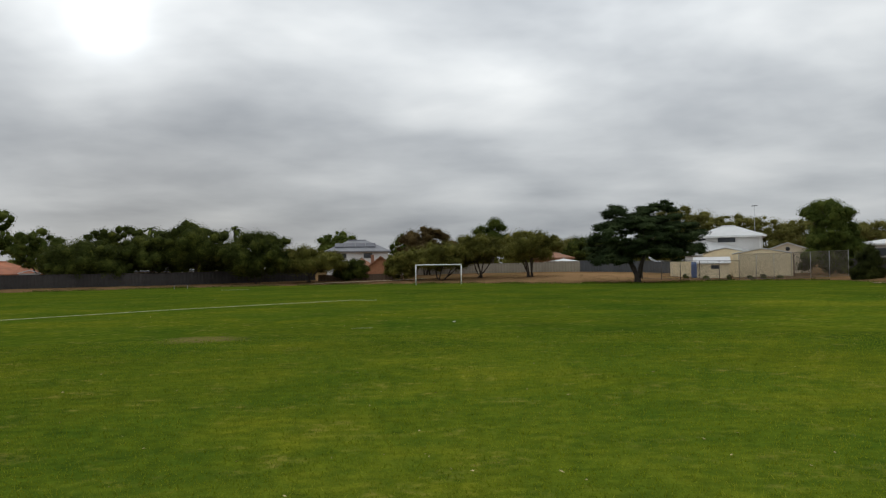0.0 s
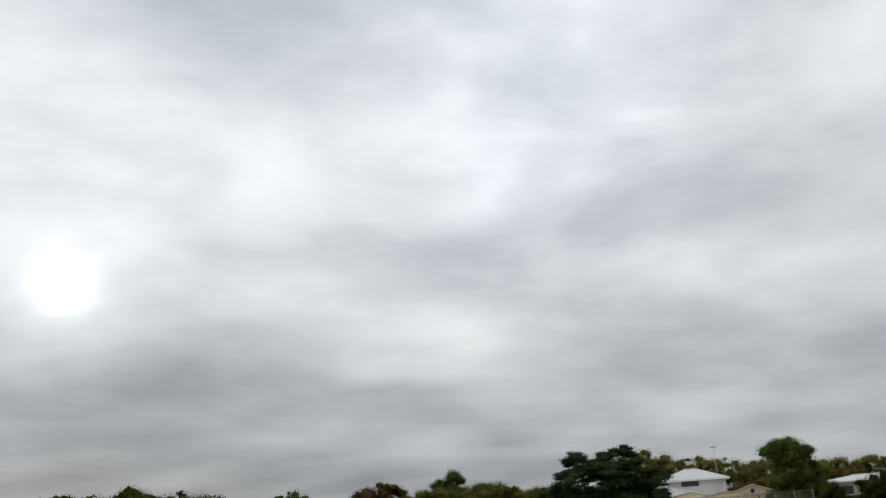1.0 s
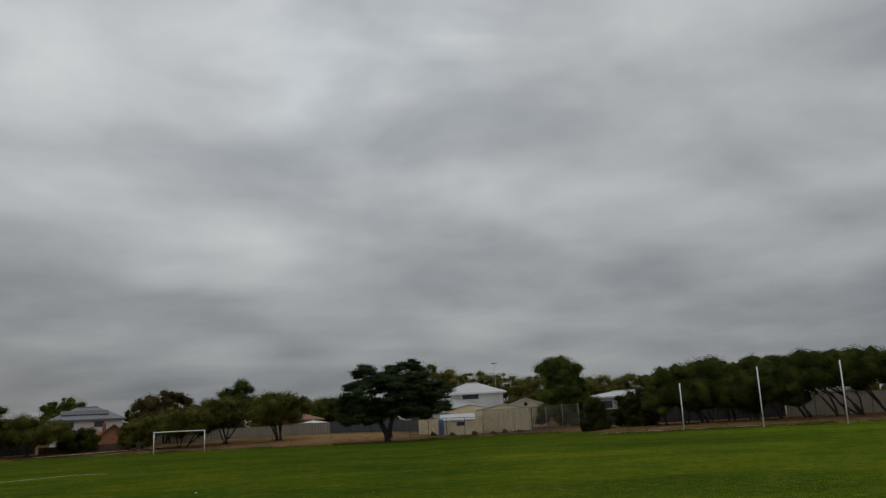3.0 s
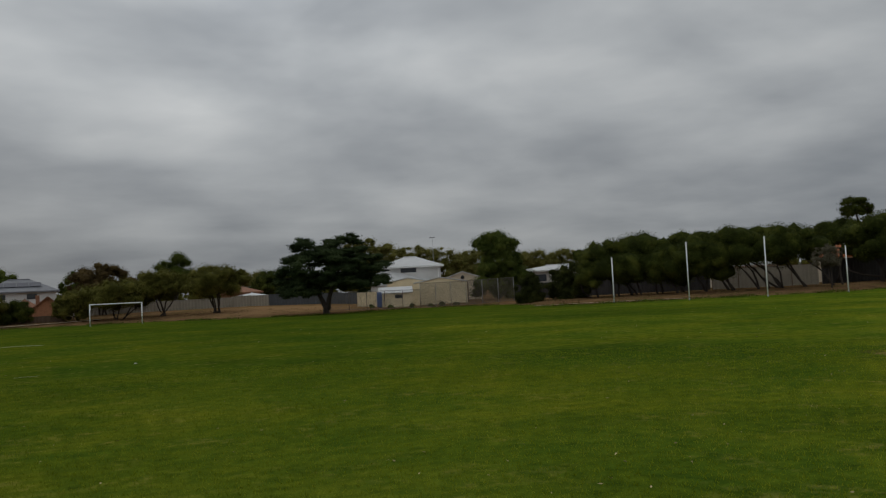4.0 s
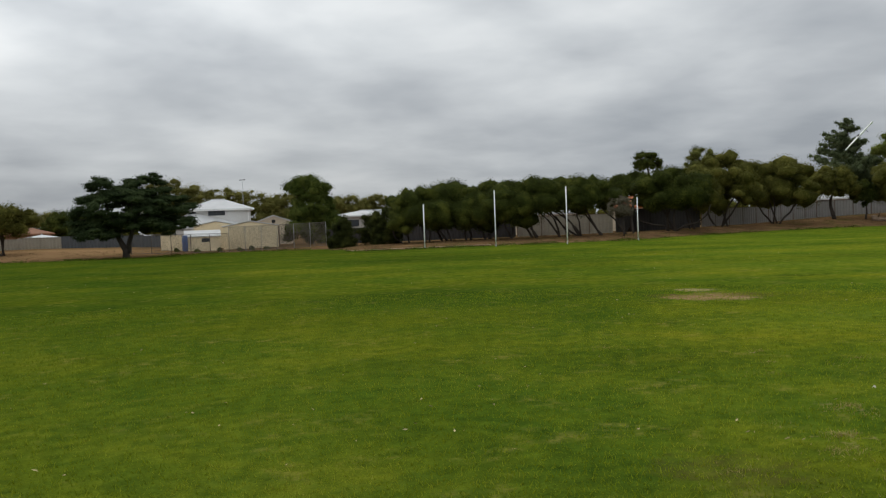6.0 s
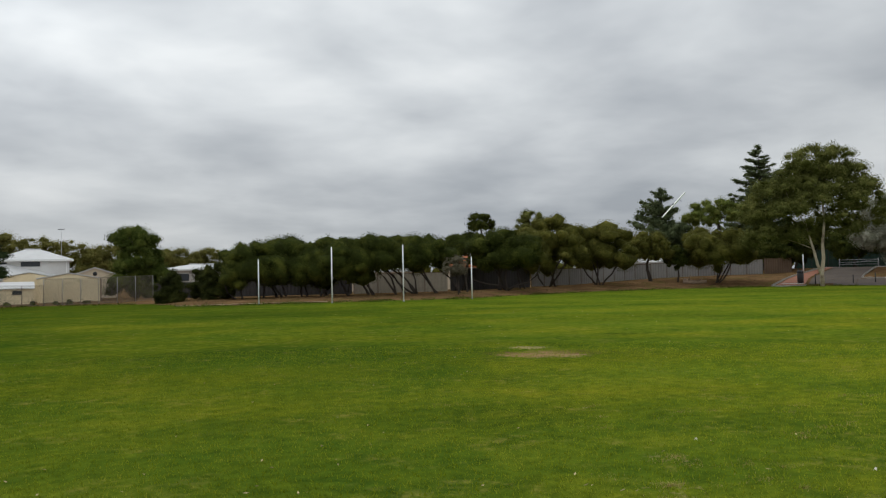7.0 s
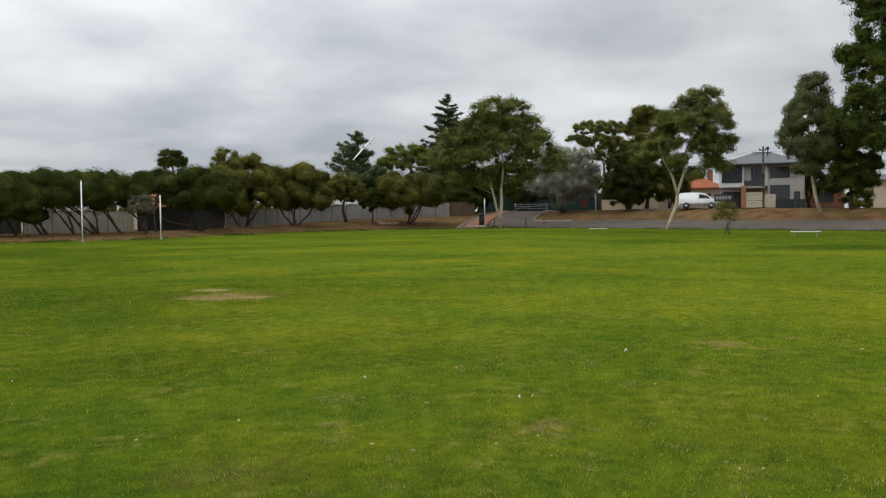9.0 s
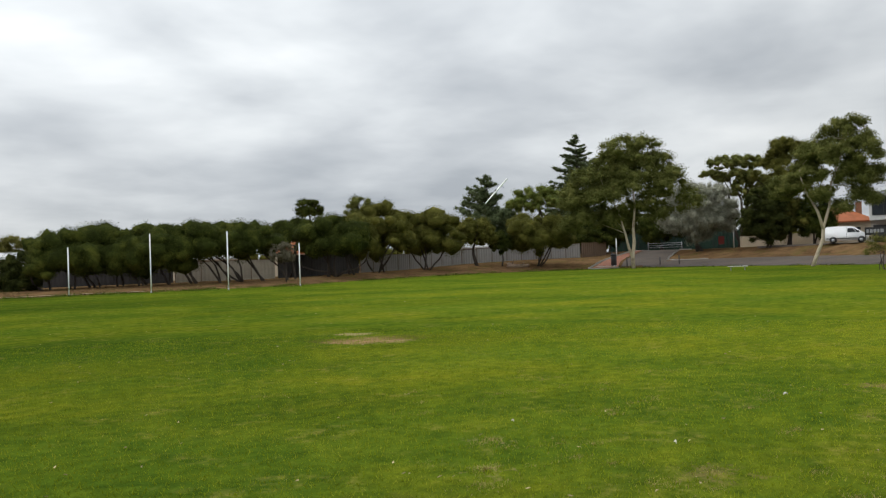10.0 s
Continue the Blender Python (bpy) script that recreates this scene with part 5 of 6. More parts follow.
hip_roof(ob, -5, 7, 0, 9, 3.7, 2.0, GREY_ROOF, 0.5)
window(ob, -2.9, -1.6, 0.5, 2.3, 0, 1)
window(ob, 0.6, 2.4, 0.9, 2.3, 0, 2)


# ---- car park, street and what stands there ----
def sheet(name, near, far, mat, label, lift=0.05, steps=6):
    """A paved surface between two lines of bearings and distances, laid on the ground."""
    verts, faces = [], []
    az = np.linspace(near[0][0], near[-1][0], 60)
    n = steps + 1
    for a in az:
        d0 = np.interp(-a, [-p[0] for p in near], [p[1] for p in near])
        d1 = np.interp(-a, [-p[0] for p in far], [p[1] for p in far])
        for i in range(n):
            m = place(a, d0 + (d1 - d0) * i / steps)
            verts.append(m.translation + Vector((0, 0, lift)))
    for i in range(len(az) - 1):
        for j in range(steps):
            faces.append((i * n + j, (i + 1) * n + j, (i + 1) * n + j + 1, i * n + j + 1))
    return tagged(new(name, mesh(name, verts, faces, mat)), label, "road", kind="structure")


def lane(name, left, right, mat, label, lift):
    """A paved way between its two edges, laid on the ground."""
    verts, faces = [], []
    for k in range(len(left) - 1):
        for i in range(12):
            t = i / 12
            for q in range(5):
                l = [left[k][c] + (left[k + 1][c] - left[k][c]) * t for c in (0, 1)]
                r = [right[k][c] + (right[k + 1][c] - right[k][c]) * t for c in (0, 1)]
                m = place(l[0] + (r[0] - l[0]) * q / 4, l[1] + (r[1] - l[1]) * q / 4)
                verts.append(m.translation + Vector((0, 0, lift)))
    n = len(verts) // 5
    for i in range(n - 1):
        for q in range(4):
            faces.append((i * 5 + q, i * 5 + q + 1, i * 5 + q + 6, i * 5 + q + 5))
    return tagged(new(name, mesh(name, verts, faces, mat)), label, "road", kind="structure")


sheet("car_park", [(-68.9, 116.2), (-72, 112.6), (-78, 99.8), (-85, 88), (-93, 79), (-110, 70)], [(-68.9, 121), (-70.3, 122), (-72, 122.4), (-78, 116), (-85, 104), (-93, 97), (-110, 92)], ASPHALT, "worn grey asphalt car park beside the grass")
lane("driveway", [(-67.5, 118), (-67.7, 124), (-68.6, 134), (-70.0, 148)], [(-70.3, 118), (-70.5, 124), (-71.0, 134), (-71.9, 148)], ASPHALT, "asphalt drive leading up to a gate", 0.06)
sheet("street", [(-76, 126), (-85, 111), (-93, 103), (-110, 98)], [(-76, 133), (-85, 118), (-93, 109), (-110, 104)], ASPHALT, "asphalt street in front of the houses", 0.03)
lane("paved_ramp", [(-65.6, 117.8), (-66.3, 124), (-67.8, 134), (-69.6, 146)], [(-67.3, 118), (-67.5, 124), (-68.45, 134), (-69.9, 146)], TERRACOTTA, "terracotta paved path beside the drive", 0.08)


def kerb(way, label):
    """Kerb stones end to end."""
    ob = tagged(new("kerb"), label, "kerb", kind="structure")
    stone = joined("kerb_stone", [box(-0.5, 0.5, -0.09, 0.09, -0.15, 0.14, 0.02)], CONCRETE, False)
    pts = [place(a, d).translation.copy() for a, d in way]
    for p, q in zip(pts, pts[1:]):
        n = max(1, round((q - p).length / 1.0))
        for i in range(n):
            c = p.lerp(q, (i + 0.5) / n)
            az, d = math.degrees(math.atan2(-c.x, c.y)), math.hypot(c.x, c.y)
            o = new("kerb_stone", stone)
            o.parent = ob
            t = q - p
            o.matrix_basis = Matrix.Translation((c.x, c.y, height(az, d) + 0.01)) @ Matrix.Rotation(math.atan2(t.y, t.x), 4, "Z") @ Matrix.Diagonal((t.length / n * 0.985, 1, 1, 1))
    return ob


kerb([(-65.4, 118), (-66.1, 124), (-67.6, 134), (-69.4, 146)], "pale concrete kerb along a paved ramp")
kerb([(-65.4, 117.8), (-65.9, 117.2), (-67.4, 117.5)], "pale concrete kerb round a paved ramp")
kerb([(-72.0, 147), (-71.1, 134), (-70.6, 126.5), (-70.5, 123.6), (-71.0, 122.6), (-73, 121.6)], "pale concrete kerb round a bark-covered verge")

# gate of steel pipe across the drive
ob = holder("pipe_gate", place(-70.35, 140, 0, -6), "galvanised steel pipe gate across a drive", "gate")
for x in (-2.6, 2.6):
    part("gate_post", joined("gate_post", [tube([(x, 0, -0.1), (x, 0, 1.35)], [0.06, 0.06], 10)], GALVANISED), ob)
for z in (0.45, 0.8, 1.15):
    part("bar", joined("bar", [tube([(-2.6, 0, z), (2.6, 0, z + 0.02)], [0.03, 0.03], 8)], GALVANISED), ob)
part("brace", joined("brace", [tube([(-2.6, 0, 0.45), (2.6, 0, 1.15)], [0.025, 0.025], 8)], GALVANISED), ob)
for az, d, h in ((-74.6, 136, 3.2), (-67.25, 131, 2.7)):
    ob = holder("sign_post", place(az, d), "plain white steel post beside the drive", "post")
    part("pole", joined("pole", [tube([(0, 0, -0.1), (0, 0, h)], [0.08, 0.075], 10)], WHITE_PAINT), ob)
    part("cap", joined("cap", [tube([(0, 0, h), (0, 0, h + 0.04)], [0.085, 0.05], 10)], GALVANISED), ob)
for az, d, h in ((-71.2, 117.2, 1.2), (-70.0, 117.6, 1.0), (-67.9, 117.8, 1.3), (-66.95, 122, 1.7)):
    ob = holder("bollard", place(az, d), "dark steel bollard at the edge of the drive", "bollard")
    part("pole", joined("pole", [tube([(0, 0, -0.1), (0, 0, h)], [0.07, 0.07], 10)], DARK_TRIM), ob)
    part("cap", joined("cap", [tube([(0, 0, h), (0, 0, h + 0.05)], [0.085, 0.03], 10)], DARK_TRIM), ob)
ob = holder("rubbish_bin", place(-67.05, 119.2), "dark rubbish bin on the paved ramp", "bin")
part("body", joined("body", [tube([(0, 0, 0), (0, 0, 1.5)], [0.38, 0.42], 12)], DARK_TRIM), ob)
part("lid", joined("lid", [tube([(0, 0, 1.5), (0, 0, 1.62), (0, 0, 1.75)], [0.46, 0.44, 0.15], 12)], DARK_TRIM), ob)
bench(-66.6, 115.5, 2.6, 0, "low white bench beside the paved ramp")
ob = holder("red_stand", place(-73.85, 133), "red box on thin dark legs beside the path", "stand")
block("box", (-0.42, 0.42, -0.25, 0.25, 0.55, 1.75), RED, ob, lip=0.04)
for x in (-0.36, 0.36):
    block("leg", (x - 0.04, x + 0.04, -0.04, 0.04, -0.1, 0.56), DARK_TRIM, ob)

# street pole with its wires
ob = holder("power_pole", place(-85.0, 113), "tall weathered power pole with insulators", "pole")
part("pole", joined("pole", [box(-0.1, 0.1, -0.09, 0.09, -0.2, 7.6, 0.02)], POLE_STEEL, False), ob)
arm = block("cross_arm", (-0.5, 0.3, -0.05, 0.05, 7.1, 7.2), POLE_STEEL, ob)
for x in (-0.45, 0.25):
    part("insulator", joined("insulator", [tube([(x, 0, 7.2), (x, 0, 7.28), (x, 0, 7.4)], [0.05, 0.08, 0.04], 8)], DARK_TRIM), arm)
block("junction_box", (-0.2, 0.2, -0.26, -0.1, 3.6, 4.3), DARK_TRIM, ob)
a = place(-85.0, 113).translation + Vector((0, 0, 7.3))
for dz, end in ((0.0, place(-72, 146).translation + Vector((0, 0, 6.6))), (-0.5, place(-72, 147).translation + Vector((0, 0, 6.0))), (-0.2, place(-100, 103).translation + Vector((0, 0, 7.0)))):
    pts = [a.lerp(end, i / 12) + Vector((0, 0, dz - 1.2 * math.sin(math.pi * i / 12))) for i in range(13)]
    tagged(new("power_line", joined("power_line", [tube(pts, [0.012] * 13, 5)], DARK_TRIM)), "thin dark sagging wire strung from a pole", "wire")


def sign_board(az, d, w, h, up, mat, bars, bar_mat, label):
    """A board with rows of unreadable writing."""
    ob = holder("sign_board", place(az, d, up), label, "sign")
    block("board", (-w / 2, w / 2, 0, 0.05, 0, h), mat, ob)
    for x0, x1, z0, z1 in bars:
        block("writing", (x0 * w, x1 * w, -0.012, -0.004, z0 * h, z1 * h), bar_mat, ob)
    for x in (-w / 2 + 0.08, w / 2 - 0.08):
        block("stake", (x - 0.04, x + 0.04, 0.055, 0.12, -up - 0.1, h), DARK_TRIM, ob)


sign_board(-84.5, 116.5, 2.0, 1.05, 1.0, CREAM_WALL, [(-0.4, 0.0, 0.62, 0.78), (0.05, 0.35, 0.62, 0.78)], GREY_WALL, "cream builder's board with faint grey writing")
sign_board(-84.5, 116.4, 2.0, 0.85, 0.1, CREAM_WALL, [(-0.3, 0.1, 0.5, 0.75)], GREY_WALL, "cream builder's board with faint grey writing")
sign_board(-85.42, 116.5, 1.3, 1.6, 0.2, CREAM_WALL, [(-0.2, 0.3, 0.7, 0.8)], GREY_WALL, "plain cream board beside a power pole")
sign_board(-82.65, 117, 2.3, 0.95, 0.9, DARK_TRIM, [(-0.42, -0.3, 0.3, 0.75), (-0.26, -0.12, 0.3, 0.75), (-0.08, 0.06, 0.3, 0.75), (0.1, 0.2, 0.3, 0.75), (0.25, 0.4, 0.3, 0.75)], GALVANISED, "dark banner with pale unreadable letters")
ob = holder("letterbox", place(-91.2, 106), "white letterbox on a thin post by the street", "letterbox")
block("box", (-0.35, 0.35, -0.2, 0.2, 1.0, 1.45), WHITE_PAINT, ob, lip=0.03)
block("post", (-0.06, 0.06, -0.05, 0.05, -0.1, 1.0), GALVANISED, ob)


def van(az, d, label):
    """A panel van, its nose to the right."""
    ob = holder("van", place(az, d, 0.04), label, "van")
    side = [(-2.5, 0.32), (-2.56, 0.8), (-2.5, 1.86), (-2.32, 2.02), (-1.0, 2.08), (0.55, 2.03), (0.9, 1.95), (1.72, 1.28), (2.36, 1.08), (2.54, 0.88), (2.6, 0.42), (2.45, 0.3), (-2.4, 0.28)]
    v = [(x, y, z) for y in (-0.96, 0.96) for x, z in side]
    n = len(side)
    f = [tuple(range(n)), tuple(range(2 * n - 1, n - 1, -1))] + [(i + n, (i + 1) % n + n, (i + 1) % n, i) for i in range(n)]
    bm = bmesh.new()
    vs = [bm.verts.new(p) for p in v]
    for q in f:
        bm.faces.new([vs[i] for i in q])
    bmesh.ops.bevel(bm, geom=list(bm.edges), offset=0.07, segments=3, affect="EDGES")
    me = bpy.data.meshes.new("body")
    bm.to_mesh(me)
    bm.free()
    me.polygons.foreach_set("use_smooth", [True] * len(me.polygons))
    me.materials.append(VAN_WHITE)
    body = part("body", me, ob)

    def slab(name, outline, y0, y1, mat):
        k = len(outline)
        vv = [(x, y, z) for y in (y0, y1) for x, z in outline]
        return part(name, mesh(name, vv, [tuple(range(k)), tuple(range(2 * k - 1, k - 1, -1))] + [(i + k, (i + 1) % k + k, (i + 1) % k, i) for i in range(k)], mat), body)

    for y in (-0.975, 0.955):
        slab("side_window", [(0.08, 1.28), (1.05, 1.28), (0.72, 1.78), (0.12, 1.84)], y, y + 0.02, GLASS)
        slab("quarter_window", [(1.1, 1.28), (1.52, 1.28), (0.96, 1.72), (0.8, 1.76)], y, y + 0.02, GLASS)
        slab("side_trim", [(-2.3, 0.5), (2.2, 0.5), (2.2, 0.6), (-2.3, 0.6)], y, y + 0.02, DARK_TRIM)
    part("windscreen", mesh("windscreen", [(1.75, -0.84, 1.3), (1.75, 0.84, 1.3), (0.97, 0.8, 1.935), (0.97, -0.8, 1.935), (1.7, -0.84, 1.26), (1.7, 0.84, 1.26), (0.9, 0.8, 1.9), (0.9, -0.8, 1.9)], [(0, 1, 2, 3), (7, 6, 5, 4), (0, 4, 5, 1), (1, 5, 6, 2), (2, 6, 7, 3), (3, 7, 4, 0)], GLASS), body)
    block("bumper", (2.44, 2.68, -0.92, 0.92, 0.28, 0.55), DARK_TRIM, body, lip=0.03)
    block("grille", (2.5, 2.6, -0.5, 0.5, 0.62, 0.86), DARK_TRIM, body, lip=0.02)
    for y in (-0.72, 0.72):
        block("headlight", (2.3, 2.57, y - 0.2, y + 0.2, 0.78, 1.02), LAMP_GLASS, body, lip=0.03)
        block("wing_mirror", (1.22, 1.38, y * 1.6 - 0.11, y * 1.6 + 0.09, 1.24, 1.5), DARK_TRIM, body, lip=0.02)
    block("tail_light", (-2.6, -2.5, -0.95, -0.8, 0.9, 1.5), RED, body, lip=0.02)
    block("door_seam", (-0.02, 0.0, -0.968, -0.955, 0.45, 1.9), DARK_TRIM, body)
    for x in (-1.55, 1.65):
        part("wheel_arch", joined("wheel_arch", [tube([(x, -0.972, 0.36), (x, 0.972, 0.36)], [0.43, 0.43], 20)], DARK_TRIM), body)
    for x in (-1.55, 1.65):
        for y in (-0.9, 0.9):
            w = part("wheel", joined("tyre", [tube([(x, y - 0.11, 0.33), (x, y + 0.11, 0.33)], [0.34, 0.34], 20)], RUBBER), ob)
            part("rim", joined("rim", [tube([(x, y - 0.125, 0.33), (x, y + 0.125, 0.33)], [0.2, 0.2], 14)], GALVANISED), w)
    return ob


van(-81.1, 119, "white panel van parked on the street")
ob = van(-94.6, 110, "pale van parked before a cream house")

# fallen log on the bank
rng = np.random.default_rng(9)
ob = holder("fallen_log", place(-60.8, 117, 0.1), "bleached fallen log lying on bare soil", "log")
part("stem", joined("stem", [limb(rng, (-1.5, 0, 0.35), (1.4, 0.5, 0.2), 0.38, 0.2, 0.05)], DRY_WOOD), ob)
for a, b in (((-0.9, 0, 0.3), (-0.5, -0.5, 1.0)), ((0.2, 0.2, 0.3), (0.9, -0.4, 0.75)), ((-1.4, 0, 0.3), (-1.9, 0.3, 0.7))):
    part("branch", joined("branch", [limb(rng, a, b, 0.1, 0.03)], DRY_WOOD), ob)
# television mast behind the houses
ob = holder("antenna", place(-20.2, 150), "thin television mast above distant trees", "antenna")
part("mast", joined("mast", [tube([(0, 0, -0.2), (0, 0, 11.0)], [0.05, 0.03], 6)], GALVANISED), ob)
for i, x in enumerate((-0.4, -0.15, 0.15, 0.4)):
    part("element", joined("element", [tube([(x, -0.5, 10.9), (x, 0.5, 10.9)], [0.02, 0.02], 5)], GALVANISED), ob)
part("boom", joined("boom", [tube([(-0.5, 0, 10.9), (0.5, 0, 10.95)], [0.07, 0.05], 5)], DARK_TRIM), ob)

# ---- the model aircraft over the field ----
def flying_wing():
    """A foam flying wing with two fins, banked in a turn."""
    eye = Vector((0, 0, EYE))
    look_dir = toward(-59.4, 4.6)
    right = look_dir.cross(Vector((0, 0, 1))).normalized()
    upv = right.cross(look_dir)
    b = radians(47)
    span = right * math.cos(b) + upv * math.sin(b)
    nrm = (upv * math.cos(b) - right * math.sin(b))
    chord = (look_dir * math.cos(0.09) + nrm * math.sin(0.09)).normalized()
    top = span.cross(chord)
    m = Matrix((span, chord, top)).transposed().to_4x4()
    m.translation = eye + look_dir * 31
    ob = holder("model_aircraft", m, "white and green foam flying wing with two fins, banking", "aircraft")
    half = [(0, 0.24), (0.3, 0.17), (0.58, 0.07), (0.59, -0.12), (0.05, -0.2)]
    outline = half + [(-x, y) for x, y in half[::-1] if x > 0]
    n = len(outline)
    for nm, z0, z1, mt in (("wing", 0.0, 0.014, FOAM_WHITE), ("wing_underside", -0.012, -0.0005, FOAM_GREEN)):
        v = [(x, y, z) for z in (z0, z1) for x, y in outline]
        part(nm, mesh(nm, v, [tuple(range(n))[::-1], tuple(range(n, 2 * n))] + [(i, (i + 1) % n, (i + 1) % n + n, i + n) for i in range(n)], mt), ob)
    for s in (-1, 1):
        part("elevon", joined("elevon", [box(min(s * 0.06, s * 0.57), max(s * 0.06, s * 0.57), -0.235, -0.185, -0.006, 0.006)], FOAM_GREEN, False), ob)
        part("fin", mesh("fin", [(s * 0.26 + t, y, z) for t in (-0.006, 0.006) for y, z in ((0.05, -0.012), (-0.2, -0.012), (-0.24, -0.1), (-0.14, -0.1))], [(0, 1, 2, 3), (7, 6, 5, 4), (0, 4, 5, 1), (1, 5, 6, 2), (2, 6, 7, 3), (3, 7, 4, 0)], BLACK_PLASTIC), ob)
    part("motor", joined("motor", [tube([(0, 0.22, 0.0), (0, 0.3, 0.0)], [0.022, 0.018], 10)], BLACK_PLASTIC), ob)
    part("canopy", joined("canopy", [box(-0.04, 0.04, -0.08, 0.16, 0.015, 0.05, 0.012)], BLACK_PLASTIC, False), ob)


flying_wing()


# ---- grass blades, leaves and litter near the middle of the field ----
def grass_blades():
    rng = np.random.default_rng(21)
    v, n = [], 0
    blades = 150000
    d = 5.0 + 17.0 * rng.random(blades) ** 1.25
    a = np.radians(rng.uniform(-95, 32, blades))
    x, y = -np.sin(a) * d, np.cos(a) * d
    h = rng.uniform(0.012, 0.034, blades) * rng.choice([0.7, 1.0, 1.5], blades, p=[0.45, 0.45, 0.1])
    w = rng.uniform(0.003, 0.006, blades) * (0.6 + d / 12)
    t = rng.uniform(0, 2 * np.pi, blades)
    lx, ly = rng.normal(0, 0.014, blades), rng.normal(0, 0.014, blades)
    c, s = np.cos(t) * w, np.sin(t) * w
    p = np.stack([np.stack([x - c, y - s, np.full(blades, -0.004)], 1), np.stack([x + c, y + s, np.full(blades, -0.004)], 1), np.stack([x + lx, y + ly, h], 1)], 1).reshape(-1, 3).astype(np.float32)
    me = bpy.data.meshes.new("grass_blades")
    me.vertices.add(len(p))
    me.vertices.foreach_set("co", p.ravel())
    me.loops.add(len(p))
    me.loops.foreach_set("vertex_index", np.arange(len(p), dtype=np.int32))
    me.polygons.add(blades)
    me.polygons.foreach_set("loop_start", np.arange(0, len(p), 3, dtype=np.int32))
    me.polygons.foreach_set("loop_total", np.full(blades, 3, dtype=np.int32))
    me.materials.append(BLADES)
    me.update(calc_edges=True)
    return tagged(new("grass_blades", me), "short mown green grass blades with dry ones", "grass", kind="stuff")


def blade_material():
    m = bpy.data.materials.new("grass_blades")
    m.use_nodes = True
    n = Nodes(m.node_tree)
    at = n.add("ShaderNodeTexCoord").outputs["Object"]
    r = n.add("ShaderNodeNewGeometry").outputs["Random Per Island"]
    f = n.math("ADD", n.math("MULTIPLY", r, 0.55), n.span(n.noise(at, 0.6, 4, 0.65), 0.3, 0.7, 0.0, 0.45))
    col = n.ramp(f, (0.05, (0.08, 0.115, 0.008)), (0.97, (0.36, 0.33, 0.11)), (0.5, (0.155, 0.2, 0.013)), (0.9, (0.235, 0.25, 0.03))).outputs[0]
    # blades towards the street painted brighter, standing in for front light
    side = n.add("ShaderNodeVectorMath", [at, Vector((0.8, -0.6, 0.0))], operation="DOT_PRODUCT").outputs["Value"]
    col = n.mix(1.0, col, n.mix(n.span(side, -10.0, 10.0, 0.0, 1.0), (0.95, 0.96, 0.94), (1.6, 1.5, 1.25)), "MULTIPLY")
    s = n.add("ShaderNodeBsdfDiffuse", [col])
    t = n.add("ShaderNodeBsdfTranslucent", [col])
    n.add("ShaderNodeOutputMaterial", [n.add("ShaderNodeMixShader", [0.3, s, t])])
    return m


BLADES = blade_material()
grass_blades()

SCRAP = material("weathered_paper", (0.6, 0.57, 0.48), 0.8, 0.2, 4.0, 0.1, spec=0.1)
PALE_LEAF = material("dry_pale_leaf", (0.38, 0.31, 0.17), 0.8, 0.3, 6.0, 0.1, island=0.4, spec=0.0)


def fallen_leaves():
    """Dry leaves and small pale scraps lying about."""
    rng = np.random.default_rng(33)
    pieces = []
    for i in range(900):
        d, az = 6 + 48 * rng.random() ** 1.3, rng.uniform(-96, 30)
        if az > -30 and rng.random() < 0.45:
            continue
        a = radians(az)
        l, w, t = rng.uniform(0.012, 0.03), rng.uniform(0.005, 0.012), rng.uniform(0, 6.28)
        c, s = math.cos(t), math.sin(t)
        x, y = -math.sin(a) * d, math.cos(a) * d
        v = [(x + c * u - s * q, y + s * u + c * q, 0.015 + 0.02 * rng.random()) for u, q in ((-l, 0), (0, -w), (l, 0), (0, w))]
        pieces.append((v, [(0, 1, 2, 3)]))
    return tagged(new("fallen_leaves", joined("fallen_leaves", pieces, PALE_LEAF, False)), "dry pale leaves scattered on the grass", "leaves", kind="stuff")


fallen_leaves()
rng = np.random.default_rng(34)
for az, d, w in ((-69.8, 7.9, 0.05), (-76.6, 10.65, 0.06), (-59.7, 8.9, 0.035), (-0.7, 26.0, 0.09)):
    w *= 0.6
    m = place(az, d, 0.012, rng.uniform(-60, 60))
    v, f = [], []
    for i in range(5):
        t = i / 4
        for q in (-1, 1):
            v.append(((t - 0.5) * w * 1.6, q * w * 0.3 * math.sin(math.pi * min(0.96, max(0.06, t))), 0.012 + 0.02 * math.sin(3 * t) + 0.008 * q))
        if i:
            f.append((2 * i - 2, 2 * i - 1, 2 * i + 1, 2 * i))
    ob = tagged(new("paper_scrap", mesh("paper_scrap", v, f, SCRAP)), "crumpled white scrap lying on the grass", "litter", "litter on the field")
    ob.matrix_world = m


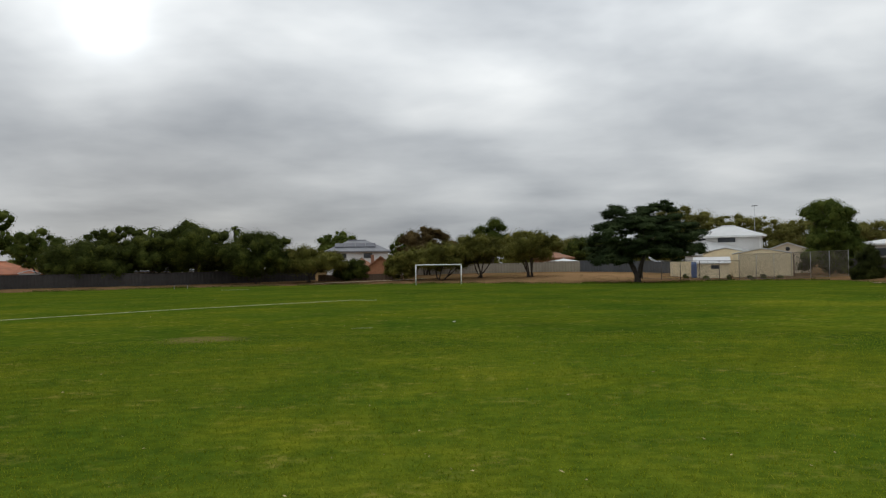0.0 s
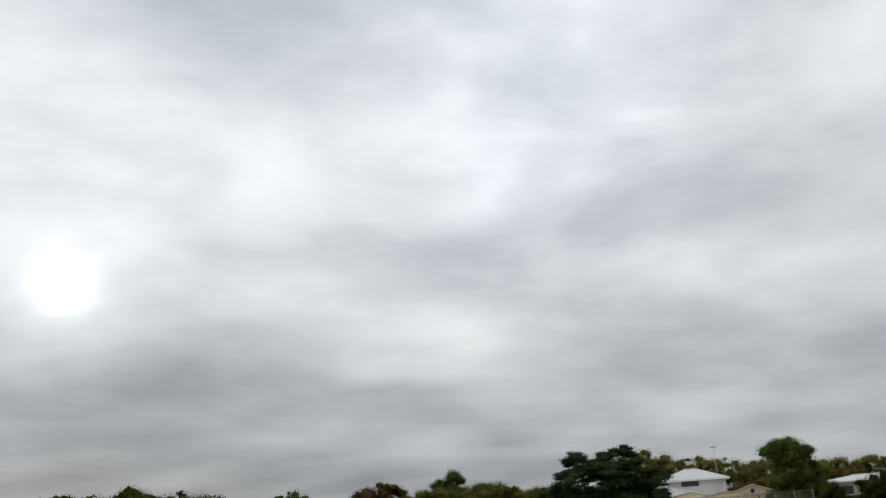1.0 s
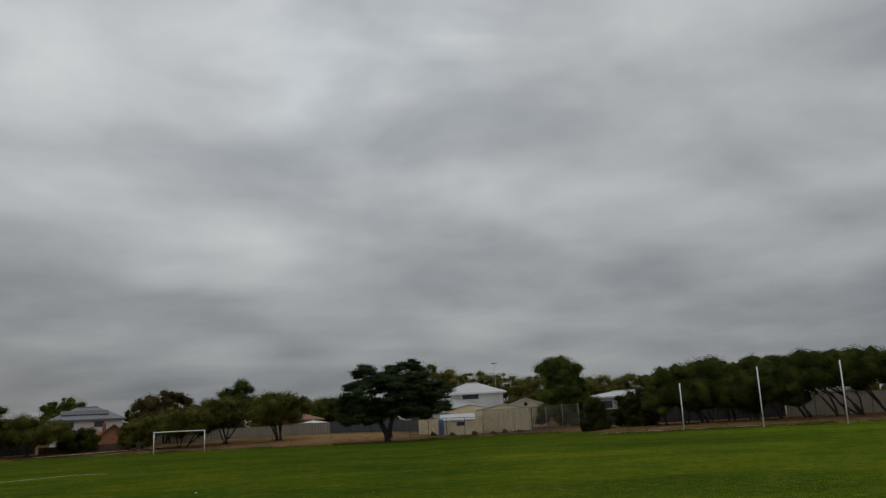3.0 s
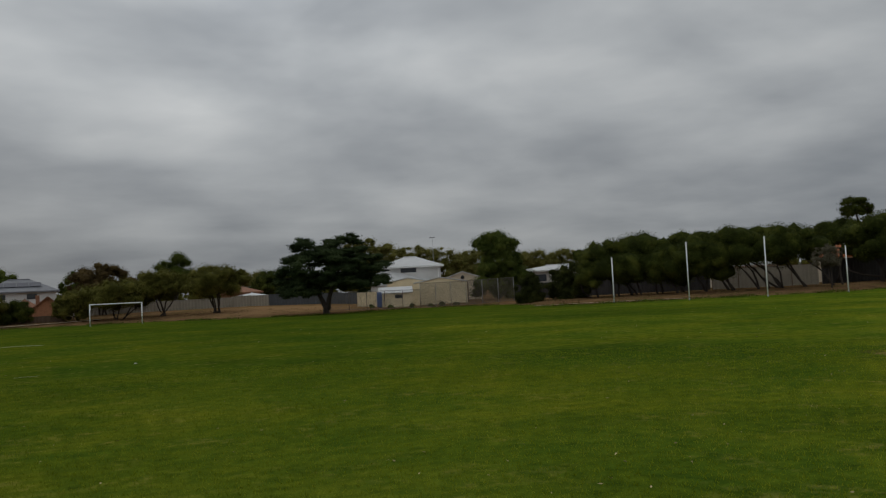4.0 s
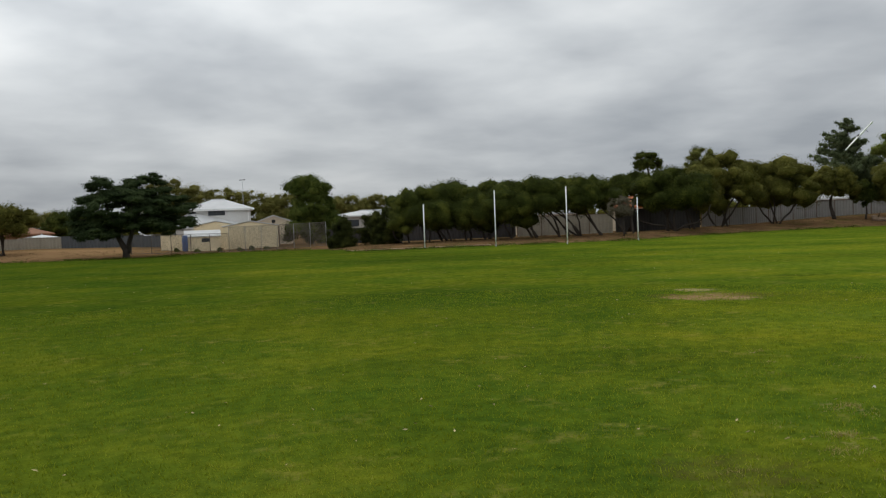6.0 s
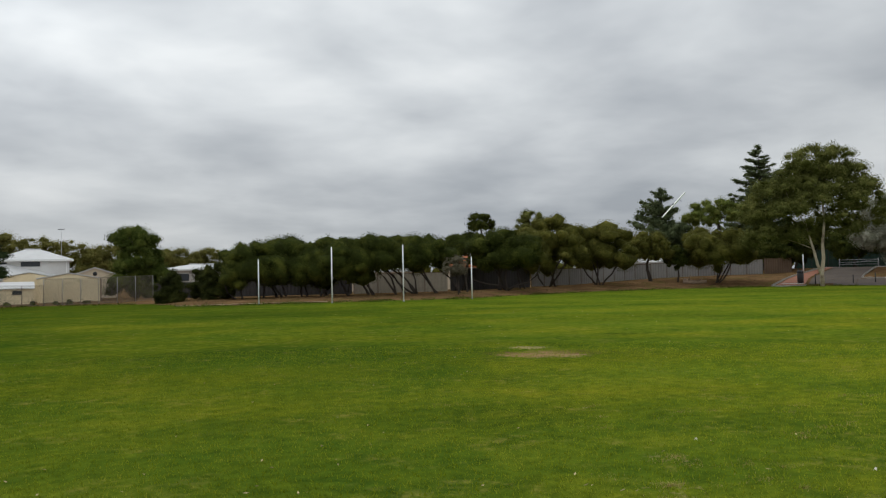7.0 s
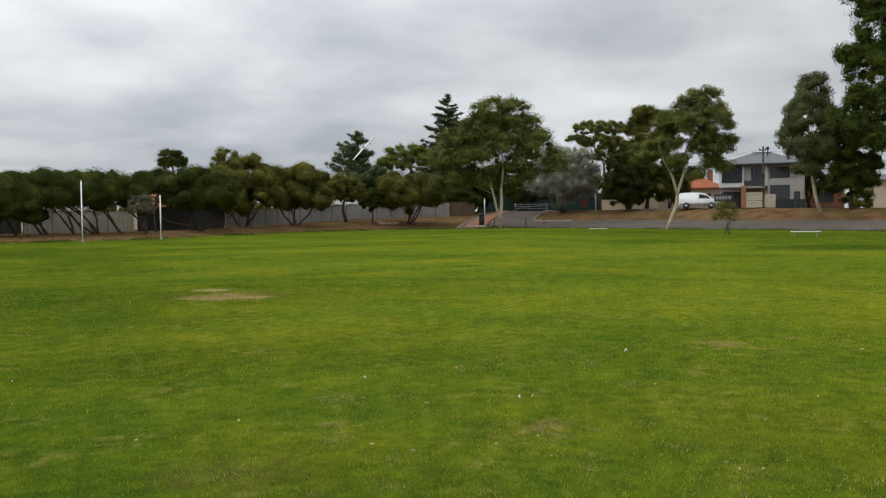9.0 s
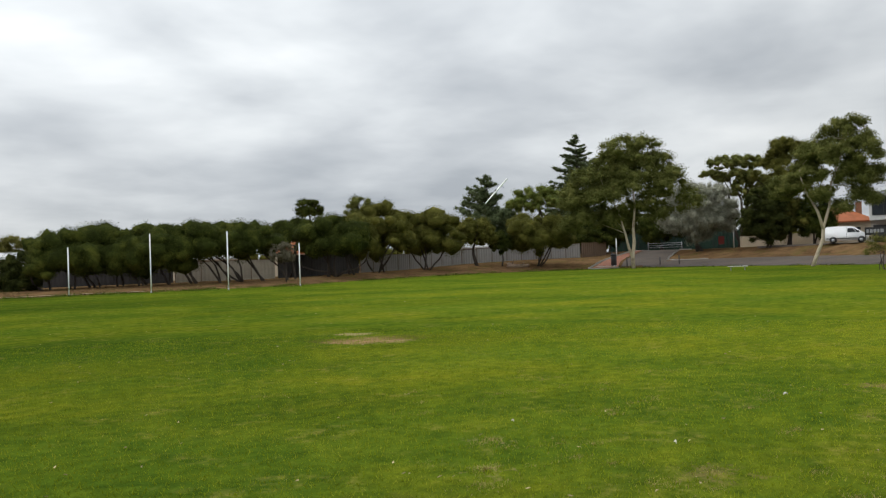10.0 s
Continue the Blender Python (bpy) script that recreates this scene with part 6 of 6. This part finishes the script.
def dry_tufts():
    """Dead straw-coloured tufts in the worn spots."""
    rng = np.random.default_rng(41)
    pieces = []
    worn = [(rng.uniform(-93, -52), 5.0 + 8.0 * rng.random() ** 1.5, rng.uniform(0.12, 0.4), int(rng.integers(30, 110))) for i in range(70)]
    for az, d, r, count in ((-58.3, 8.15, 0.16, 200), (-57.8, 7.05, 0.14, 240), (-82.2, 11.6, 0.25, 160), (-72.0, 7.0, 0.2, 90), (-50.8, 19.0, 0.9, 260), (-51.5, 5.9, 0.4, 120), (-63.5, 7.4, 0.2, 70), (-66.0, 9.6, 0.3, 90), (-44.0, 11.5, 0.3, 90), (-86.0, 8.5, 0.3, 110), *worn):
        o = place(az, d).translation
        for i in range(count):
            a, q = rng.uniform(0, 6.28), r * abs(rng.normal(0, 0.5))
            x, y, t, w = o.x + math.cos(a) * q * 1.3, o.y + math.sin(a) * q, rng.uniform(0, 6.28), rng.uniform(0.0015, 0.003)
            h, lx, ly = rng.uniform(0.01, 0.028), rng.normal(0, 0.012), rng.normal(0, 0.012)
            c, s = math.cos(t) * w, math.sin(t) * w
            pieces.append(([(x - c, y - s, 0), (x + c, y + s, 0), (x + lx, y + ly, h)], [(0, 1, 2)]))
    return tagged(new("dry_tufts", joined("dry_tufts", pieces, STRAW, False)), "straw-coloured dead tufts in the worn grass", "grass", kind="stuff")


STRAW = material("dead_straw", (0.34, 0.28, 0.1), 0.9, 0.3, 3.0, 0.1, island=0.35, spec=0.0)
dry_tufts()


def edge_tufts(name, seed, count, inner, outer, tall, wide, mat, label, spread):
    """Longer tufts in an uneven band between two distances past the edge of the mown grass."""
    rng = np.random.default_rng(seed)
    pieces = []
    for i in range(count):
        az = rng.uniform(-108, 34)
        e = lie(az)[0]
        if rng.random() > 0.45 + 0.55 * math.sin(az * 1.7) * math.sin(az * 0.61 + 1.0):
            continue
        m = place(az, e + rng.uniform(inner, outer)).translation
        for q in range(6):
            x, y, t, w = m.x + rng.normal(0, spread), m.y + rng.normal(0, spread), rng.uniform(0, 6.28), wide * rng.uniform(0.6, 1.4)
            h, lx, ly = tall * rng.uniform(0.4, 1.2), rng.normal(0, tall * 0.5), rng.normal(0, tall * 0.5)
            c, s = math.cos(t) * w, math.sin(t) * w
            pieces.append(([(x - c, y - s, m.z - 0.02), (x + c, y + s, m.z - 0.02), (x + lx, y + ly, m.z + h)], [(0, 1, 2)]))
    return tagged(new(name, joined(name, pieces, mat, False)), label, "grass", kind="stuff")


ROUGH_GRASS = material("rough_grass", (0.075, 0.105, 0.014), 0.95, 0.4, 0.6, 0.1, island=0.4, spec=0.0)
BANK_STRAW = material("brown_bank_straw", (0.17, 0.115, 0.055), 0.95, 0.4, 0.6, 0.1, island=0.45, spec=0.0)
edge_tufts("rough_grass", 51, 5000, -2.0, 1.6, 0.16, 0.035, ROUGH_GRASS, "longer unmown grass along the edge of the field", 0.25)
edge_tufts("bank_straw", 52, 5000, 0.5, 16.0, 0.1, 0.04, BANK_STRAW, "dry brown litter and dead grass on the bank", 0.3)
